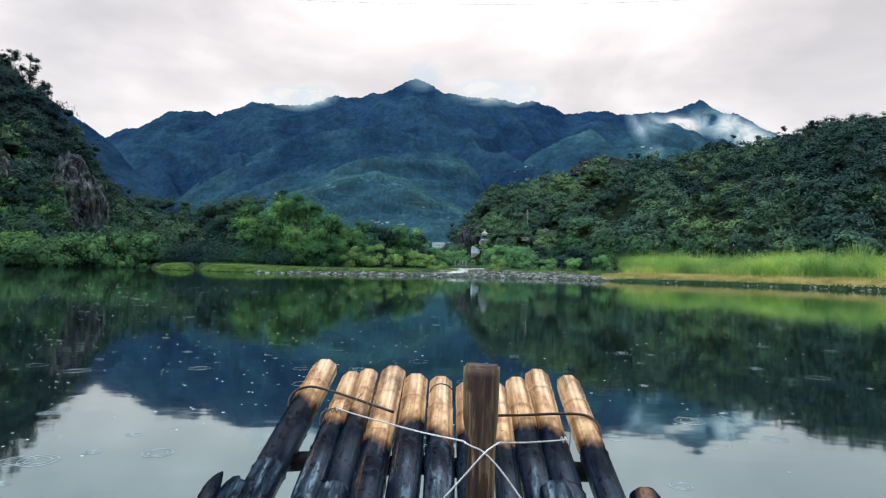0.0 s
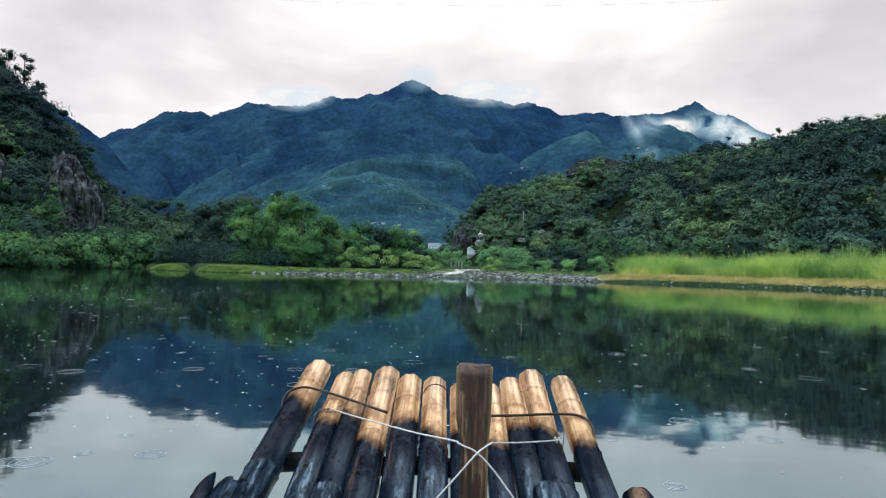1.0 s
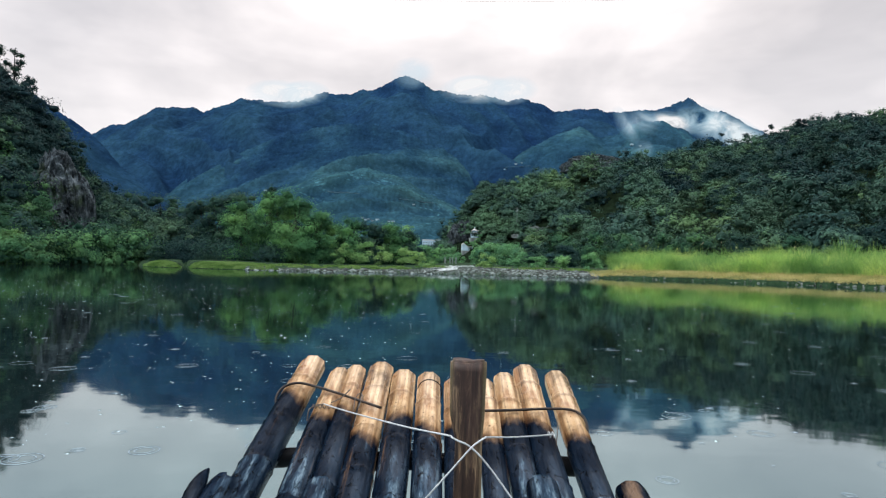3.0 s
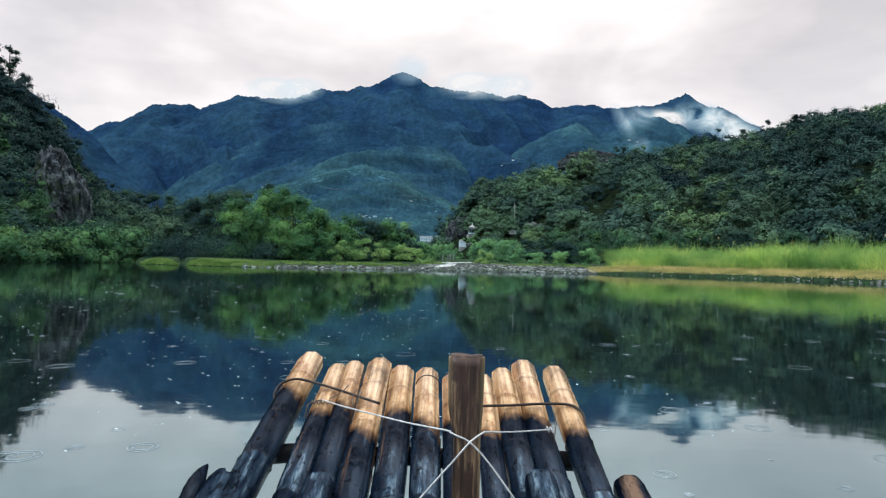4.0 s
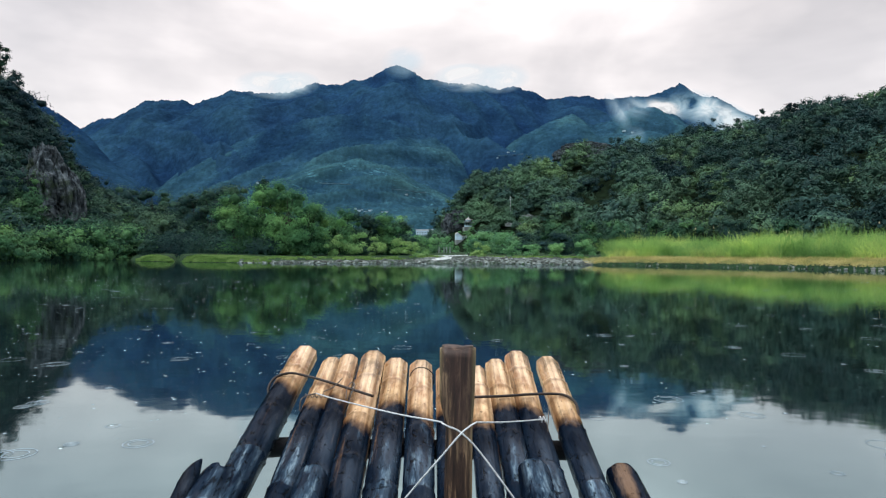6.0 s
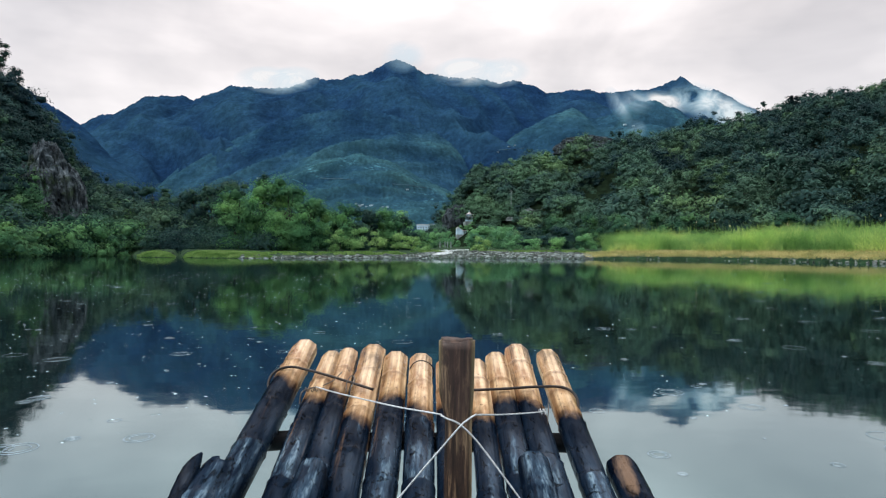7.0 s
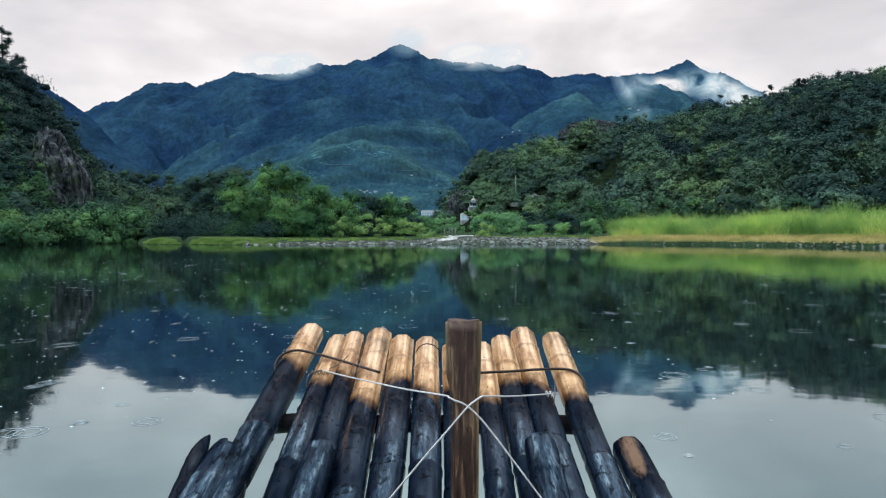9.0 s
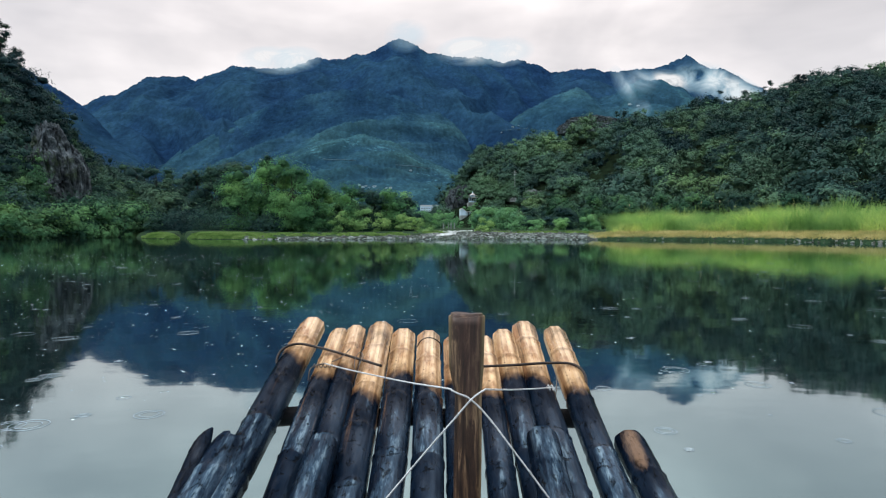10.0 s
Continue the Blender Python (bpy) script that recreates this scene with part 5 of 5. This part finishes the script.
def gate_house(x, y, z):
    """A white gable front with an open porch of short columns beside it."""
    root = new("gate_house")
    root.matrix_world = pose(x, y, z, 0, 0, 10)
    tagged(root, "small white gabled building with a porch below the pavilion", "building")
    bm = bmesh.new()
    front = [bm.verts.new(q) for q in ((-1.7, -1.5, -2.0), (1.7, -1.5, -2.0), (1.7, -1.5, 2.0), (-0.9, -1.5, 3.9), (-1.7, -1.5, 3.2))]
    face = bm.faces.new(front)
    deep = bmesh.ops.extrude_face_region(bm, geom=[face])
    for q in [k for k in deep["geom"] if isinstance(k, bmesh.types.BMVert)]:
        q.co.y = 1.5
    bmesh.ops.recalc_face_normals(bm, faces=bm.faces[:])
    part("wall", mesh_bm("wall", bm, WHITEWASH), root)
    box("plinth", (3.7, 3.2, 2.6), CONCRETE, root, (0, 0, -1.2), "stained concrete plinth")
    slope = math.degrees(math.atan2(1.9, 2.6))
    for at, size, lean in (((0.45, 0, 3.02), (3.5, 3.5, 0.16), slope), ((-1.4, 0, 3.62), (1.2, 3.5, 0.16), -41)):
        slab = box("roof", size, PALE_ROOF, root, at, "pale weathered roof")
        slab.matrix_basis = pose(*at, 0, lean, 0)
    box("porch_floor", (2.6, 2.6, 2.4), CONCRETE, root, (3.05, 0, -1.0))
    for k in (2.2, 3.1, 4.0):
        box("column", (0.28, 0.28, 1.9), WHITEWASH, root, (k, -1.0, 1.15), "", 0.04)
    box("porch_roof", (3.0, 3.0, 0.22), PALE_ROOF, root, (3.22, 0, 2.2), "", 0.05)
    return root


gate_house(*(hill_point("right", np.array([0.0275]), np.array([0.17]))[0] + np.array([0, 0, 1.2])))
for x in (-0.9, 0.7, 1.5, 2.6):
    ob = new("bridge_pier")
    ob.matrix_world = pose(x, 195, 1.4)
    tagged(ob, "stained concrete pier beyond the gravel bar", "pier", "piers in the valley")
    box("shaft", (0.40, 0.5, 3.4), CONCRETE, ob, (0, 0, 0.2), "", 0.06)
    box("cap", (0.56, 0.6, 0.2), CONCRETE, ob, (0, 0, 2.0), "", 0.04)

x, y, z = hill_point("right", np.array([0.112]), np.array([0.33]))[0]
pole = new("utility_pole")
pole.matrix_world = pose(x, y, z + 4.0, 0, 0, 20)
tagged(pole, "thin pale utility pole between the trees on the slope", "pole")
v, f = tube([(0, 0, -4), (0, 0, 4), (0, 0, 11.5)], [0.2, 0.17, 0.13], 8)
part("shaft", mesh_from("shaft", v, f, CONCRETE, True), pole)
for k in (9.6, 10.7):
    box("crossarm", (2.4, 0.14, 0.14), CONCRETE, pole, (0, 0, k))

# One cable that spans the valley high above the river.
span = [(-110 + 22 * k, 132, 58.75 + 0.00055 * (-110 + 22 * k + 5) ** 2) for k in range(11)]
tagged(new("overhead_cable", tube_mesh("overhead_cable", span, 0.022, CABLE, 4, 5)), "thin grey cable slung high across the valley", "cable")


# ---- the raft ----
raft = new("bamboo_raft")
tagged(raft, "raft of parallel bamboo poles with a blackened upturned bow", "raft")


def deck(y):
    """Height of the deck's upper face: afloat astern, bent upwards towards the bow."""
    if y > 1.5:
        return 0.144 + 0.34 * (y - 1.5)
    t = min(0.6, 1.5 - y)
    return 0.144 - 0.34 * t + 0.34 * t * t / 1.2


def bamboo(x_bow, x_aft, bow, aft, r, burnt, seed, lift=0.0, broken=0.0, label="", material=None, facet=0.5):
    """A hollow jointed pole from bow to aft; its straw-coloured tip begins at burnt."""
    rng = np.random.default_rng(seed)
    sides = 32
    ys = list(np.arange(bow, 1.35, -0.012)) + list(np.arange(min(bow, 1.35), aft, -0.08)) + [aft]
    joints, at = [], bow - rng.uniform(0.10, 0.2)
    while at > aft:
        joints.append(at)
        at -= rng.uniform(0.21, 0.30)
    x_bow, x_aft, r = x_bow * 1.01, x_aft * 1.06, r * 1.04
    origin = Vector((x_bow, burnt, deck(burnt) - r))
    out, ringed, pieces = [], [], []
    burn, shave = rng.random(len(joints) + 1), rng.random(len(joints) + 1)
    wob = rng.random(2) * 6
    facets = 1 + 0.012 * rng.normal(size=sides)
    for y in ys:
        t = (bow - y) / (bow - 1.5)
        x = x_bow + (x_aft - x_bow) * min(t, 1.6) + 0.006 * math.sin(y * 3.1 + wob[0])
        rr = r * (1 + 0.02 * math.sin(y * 7 + wob[1]))
        rr *= 1 - 0.055 * max(0, 1 - (bow - y) / 0.014)      # the cut end is a little rounded
        near = min((abs(y - j), y - j) for j in joints) if joints else (9, 9)
        rr *= 1 + 0.062 * math.exp(-(near[0] / 0.010) ** 2) - 0.045 * math.exp(-((near[1] - 0.020) / 0.012) ** 2)
        ringed.append(math.exp(-((near[1] + 0.006) / 0.006) ** 2))
        pieces.append(burn[sum(1 for j in joints if j > y)])
        worn = 0.25 + 0.6 * shave[sum(1 for j in joints if j > y)]
        slope = math.atan((deck(y + 0.01) - deck(y - 0.01)) / 0.02)
        c = Vector((x, y, deck(y) - r + lift + 0.004 * math.sin(y * 4.3 + wob[1])))
        up = Vector((0, -math.sin(slope), math.cos(slope)))
        for k in range(sides):
            w = 2 * math.pi * k / sides
            rag = noise.noise(Vector((math.cos(w) * 2, math.sin(w) * 2, seed))) * broken * max(0, 1 - (bow - y) / 0.25)
            bump = 1 + 0.010 * noise.noise(Vector((math.cos(w) * 3, math.sin(w) * 3, y * 22 + seed)))
            cut = facet * max(worn, min(1, max(0, 1 - (bow - 0.22 - y) / 0.1)))      # shaved into eight faces, most clearly near the tip
            bump *= 1 + cut * (0.955 / math.cos((w + math.pi / 8) % (math.pi / 4) - math.pi / 8) - 1)
            ring = Vector((math.cos(w), 0, 0)) + up * math.sin(w) * (1 - 0.12 * cut)
            out.append(c + ring * rr * (1 + (facets[k] - 1) * (1 - 0.8 * cut)) * bump + Vector((0, -max(0, rag), 0)) - origin)
    n = len(ys)
    first = [out[k] for k in range(sides)]
    mid = sum(first, Vector()) / sides
    lip = [mid + (p - mid) * 0.82 + Vector((0, -0.004, 0)) for p in first]
    deep = [p + Vector((0, -0.09, -0.03)) for p in lip]
    verts = out + lip + deep + [sum(deep, Vector()) / sides]
    faces = [grid_faces(n, sides, True)]
    b, d = n * sides, n * sides + sides
    extra = [(k, (k + 1) % sides, b + (k + 1) % sides, b + k) for k in range(sides)]
    extra += [(b + k, b + (k + 1) % sides, d + (k + 1) % sides, d + k) for k in range(sides)]
    faces.append(np.array(extra))
    hub = d + sides
    faces.append(np.array([(d + k, d + (k + 1) % sides, hub) for k in range(sides)]))
    me = mesh_from("bamboo_pole", np.array([tuple(v) for v in verts]), faces, material or BAMBOO, True)
    seam = np.zeros(len(verts), dtype=np.float32)
    seam[:n * sides] = np.repeat(ringed, sides)
    me.attributes.new("joint", "FLOAT", "POINT").data.foreach_set("value", seam)
    seam[:n * sides] = np.repeat(pieces, sides)
    me.attributes.new("piece", "FLOAT", "POINT").data.foreach_set("value", seam)
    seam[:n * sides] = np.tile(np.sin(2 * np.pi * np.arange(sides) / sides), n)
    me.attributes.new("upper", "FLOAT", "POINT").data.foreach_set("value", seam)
    flat = np.ones(len(me.polygons), dtype=bool)
    flat[(n - 1) * sides:] = False
    if facet > 0.6:      # the shaved faces keep their edges
        flat[:sum(1 for y in ys if y > bow - 0.26) * sides] = False
    me.polygons.foreach_set("use_smooth", flat)
    return part("bamboo_pole", me, raft, Matrix.Translation(origin), label)


TIP = "bamboo pole with a straw-coloured tip and blackened length"
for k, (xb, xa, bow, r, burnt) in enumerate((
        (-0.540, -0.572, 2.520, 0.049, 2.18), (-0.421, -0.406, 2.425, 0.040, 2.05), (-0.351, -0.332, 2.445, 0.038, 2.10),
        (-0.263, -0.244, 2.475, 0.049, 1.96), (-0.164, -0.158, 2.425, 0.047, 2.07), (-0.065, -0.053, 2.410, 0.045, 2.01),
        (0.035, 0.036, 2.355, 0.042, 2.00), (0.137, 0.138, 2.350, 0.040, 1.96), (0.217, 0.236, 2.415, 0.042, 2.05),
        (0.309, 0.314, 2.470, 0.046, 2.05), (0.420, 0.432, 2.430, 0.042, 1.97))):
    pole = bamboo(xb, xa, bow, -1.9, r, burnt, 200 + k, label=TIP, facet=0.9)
    ringed_pole = pole if k == 5 else (ringed_pole if k > 5 else None)
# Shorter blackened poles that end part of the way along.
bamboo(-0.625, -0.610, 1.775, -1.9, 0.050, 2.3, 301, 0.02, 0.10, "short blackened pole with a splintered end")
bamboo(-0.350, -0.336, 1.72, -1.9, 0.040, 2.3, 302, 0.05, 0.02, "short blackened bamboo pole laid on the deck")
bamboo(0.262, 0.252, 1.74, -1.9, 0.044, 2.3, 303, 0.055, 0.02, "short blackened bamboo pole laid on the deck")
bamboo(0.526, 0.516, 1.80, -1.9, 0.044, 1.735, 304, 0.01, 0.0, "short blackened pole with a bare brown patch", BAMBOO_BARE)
spike = [Vector(q) - Vector((-0.69, 2.3, 0.3)) for q in ((-0.662, 1.20, 0.02), (-0.674, 1.45, 0.100), (-0.688, 1.62, 0.163), (-0.700, 1.72, 0.205), (-0.698, 1.765, 0.230), (-0.690, 1.79, 0.248))]
spike = smooth_path(spike, 6)
v, f = tube(spike, [0.031 * (1 - (k / (len(spike) - 1)) ** 2.6) + 0.004 + 0.0007 * math.sin(k * 2.3) for k in range(len(spike))], 10)
part("splinter", mesh_from("splinter", v, f, BAMBOO, True), raft, Matrix.Translation((-0.69, 2.3, 0.3)), "blackened splinter split from a pole")


def across(y, drop, x0, x1, r, name):
    n = 14
    pts = [(x0 + (x1 - x0) * k / n, y + 0.006 * math.sin(k * 2.1), deck(y) - drop + 0.004 * math.sin(k * 1.3)) for k in range(n + 1)]
    return part(name, tube_mesh(name, pts, r, BEAM, 3, 12), raft, None, "wet black timber cross-beam under the poles")


across(2.04, 0.125, -0.57, 0.47, 0.032, "cross_beam")
across(1.30, 0.115, -0.66, 0.56, 0.032, "cross_beam")

# The upright board at the bow.
bm = bmesh.new()
bmesh.ops.create_cube(bm, size=1)
bmesh.ops.scale(bm, vec=(0.086, 0.034, 0.60), verts=bm.verts)
bmesh.ops.bevel(bm, geom=[e for e in bm.edges], offset=0.006, segments=3, affect="EDGES")
bmesh.ops.subdivide_edges(bm, edges=[e for e in bm.edges if e.calc_length() > 0.3], cuts=26)
bmesh.ops.subdivide_edges(bm, edges=[e for e in bm.edges if 0.05 < e.calc_length() < 0.12], cuts=5)
for v in bm.verts:
    c = v.co.copy()
    v.co.x *= 1 + 0.05 * noise.noise(Vector((1, c.y * 5, c.z * 5.0))) + 0.035 * max(0, 0.5 - abs(c.z - 0.05) * 3)
    if c.z < 0.17:      # hewn narrower towards the wire
        v.co.x += (0.016 if c.x < 0 else -0.004) * min(1, (0.17 - c.z) / 0.07) * min(1, abs(c.x) / 0.03)
    v.co.y += 0.004 * noise.noise(Vector((c.x * 40, 3, c.z * 4)))
    if c.y < 0:
        v.co.y -= 0.006 * (1 - (c.x / 0.045) ** 2)
    if c.z > 0.28:
        v.co.z += 0.006 * noise.noise(Vector((c.x * 60, c.y * 40, 7)))
board_mesh = mesh_bm("upright_board", bm, POST, True)
part("upright_board", board_mesh, raft, pose(0.046, 1.508, 0.325, 0, 0.6, 0), "dark weathered upright wooden board")

# Iron rods that hold the poles down.
ROD_L = [(-0.60, 2.18, 0.325), (-0.617, 2.215, 0.360), (-0.602, 2.245, 0.394), (-0.55, 2.256, 0.4105), (-0.48, 2.245, 0.401), (-0.40, 2.20, 0.391), (-0.31, 2.152, 0.376), (-0.225, 2.105, 0.362)]
ROD_R = [(0.05, 2.09, 0.362), (0.131, 2.10, 0.362), (0.23, 2.11, 0.364), (0.332, 2.122, 0.368), (0.42, 2.122, 0.368), (0.458, 2.105, 0.356), (0.470, 2.07, 0.335), (0.468, 2.04, 0.30)]
for pts in (ROD_L, ROD_R):
    part("iron_rod", tube_mesh("iron_rod", pts, 0.0048, ROD, 6, 8), raft, None, "dark rusted iron rod bent round the outer pole")


def wire(pts, r=0.0023, label="pale galvanised wire", material=None):
    return part("wire", tube_mesh("wire", pts, r, material or WIRE, 8, 7), raft, None, label)


wire([(-0.475, 2.09, 0.315), (-0.470, 2.10, 0.352), (-0.448, 2.115, 0.362), (-0.425, 2.125, 0.366)], 0.0027, "dark tarnished end of the wire", OLD_WIRE)
wire([(-0.425, 2.125, 0.366), (-0.334, 1.98, 0.381), (-0.214, 1.80, 0.402), (-0.10, 1.63, 0.423),
      (0.001, 1.50, 0.441), (0.012, 1.478, 0.442), (0.026, 1.474, 0.436), (0.056, 1.474, 0.422), (0.10, 1.474, 0.378), (0.18, 1.474, 0.272), (0.246, 1.474, 0.183), (0.30, 1.46, 0.12)])
wire([(0.346, 1.985, 0.318), (0.268, 1.84, 0.352), (0.178, 1.66, 0.396), (0.104, 1.51, 0.436), (0.092, 1.478, 0.444), (0.075, 1.468, 0.436), (0.056, 1.464, 0.421), (0.01, 1.468, 0.366),
      (-0.042, 1.474, 0.304), (-0.125, 1.474, 0.205), (-0.19, 1.46, 0.13)])


def coil(at, turns, radius, along, r=0.0017, material=None):
    pts = []
    for k in range(turns * 8 + 1):
        w = k * math.pi / 4
        pts.append((at[0] + along[0] * k / (turns * 8), at[1] + along[1] * k / (turns * 8) + radius * 0.6 * math.cos(w), at[2] + radius * math.sin(w)))
    return part("wire_twist", tube_mesh("wire_twist", pts, r, material or OLD_WIRE, 2, 6), raft, None, "twisted wire knot")


coil((-0.462, 2.112, 0.360), 5, 0.007, (0.075, 0.006))
coil((0.326, 1.975, 0.320), 2, 0.009, (0.022, 0.0), 0.0019, WIRE)
wire([(-0.40, 2.12, 0.372), (-0.372, 2.15, 0.382), (-0.352, 2.19, 0.398), (-0.348, 2.205, 0.402)], 0.0019, "loose curled end of wire", OLD_WIRE)
wire([(-0.318, 2.10, 0.352), (-0.322, 2.15, 0.378), (-0.312, 2.185, 0.392), (-0.296, 2.16, 0.386), (-0.305, 2.11, 0.36)], 0.0019, "loop of wire over the iron rod", OLD_WIRE)
wire([(0.365, 2.03, 0.345), (0.358, 1.99, 0.318), (0.352, 1.97, 0.28), (0.362, 1.97, 0.235), (0.372, 2.0, 0.21)], 0.0019, "wire lashing round the cross-beam", OLD_WIRE)
# A fine wire ring round one tip.
ring = []
for k in range(17):
    w = k * math.pi / 8
    ring.append((-0.065 + 0.0465 * math.cos(w), 2.318 - 0.30 * 0.0465 * math.sin(w) + 0.004 * math.cos(w * 3), deck(2.32) - 0.045 + 0.0475 * math.sin(w)))
part("wire_ring", tube_mesh("wire_ring", ring, 0.0022, ROD, 3, 6), ringed_pole, Matrix.Translation(-ringed_pole.matrix_basis.translation), "thin dark wire ring")

# ---- rain on the water ----
rng = np.random.default_rng(77)


def clear_of_raft(x, y):
    return not (-0.85 < x < 0.75 and y < 2.6)


vs, fs, at = [], [], 0
count = 0
while count < 165:
    y = 2.3 + 17 * rng.random() ** 1.7
    x = rng.uniform(-0.78, 0.78) * y
    if not clear_of_raft(x, y):
        continue
    size = rng.uniform(0.12, 1.0) ** 1.3 * 0.11 * (0.65 + 0.05 * y)
    waves = rng.integers(1, 4)
    radii, hs = [], []
    for k in range(waves):
        m = size * (1 - 0.36 * k)
        w = 0.002 + 0.017 * m
        radii += [m + w, m, m - w]
        hs += [0.0, 0.0005 + 0.0024 * m, 0.0]
    sides = 40
    ring = np.array([[(x + r * math.cos(2 * math.pi * k / sides), y + r * math.sin(2 * math.pi * k / sides), 0.0012 + h) for k in range(sides)]
                     for r, h in zip(radii, hs)])
    f = np.concatenate([grid_faces(3, sides, True) + 3 * sides * k for k in range(waves)])
    vs.append(ring.reshape(-1, 3))
    fs.append(f + at)
    at += ring.shape[0] * sides
    count += 1
tagged(new("rain_rings", mesh_from("rain_rings", np.concatenate(vs), np.concatenate(fs), RIPPLE, True)), "rings spreading on the river from raindrops", "ripples", kind="stuff")

drops, sizes = [], []
while len(drops) < 1900:
    y = 2.6 + 20 * rng.random() ** 0.95
    lean = rng.random()
    x = (rng.uniform(-0.75, -0.05) if lean < 0.78 else rng.uniform(-0.05, 0.78)) * y
    if clear_of_raft(x, y):
        drops.append((x, y, 0.0))
        sizes.append(rng.uniform(0.2, 1.0) ** 1.6 * 0.026 * (0.44 + 0.070 * y))
v, f = scatter([stone_shape(rng, 1)], rng, drops, sizes, 0.05)
tagged(new("rain_drops", mesh_from("rain_drops", v, f, RIPPLE, True)), "bright bubbles and splashes where raindrops strike the river", "raindrops", kind="stuff")
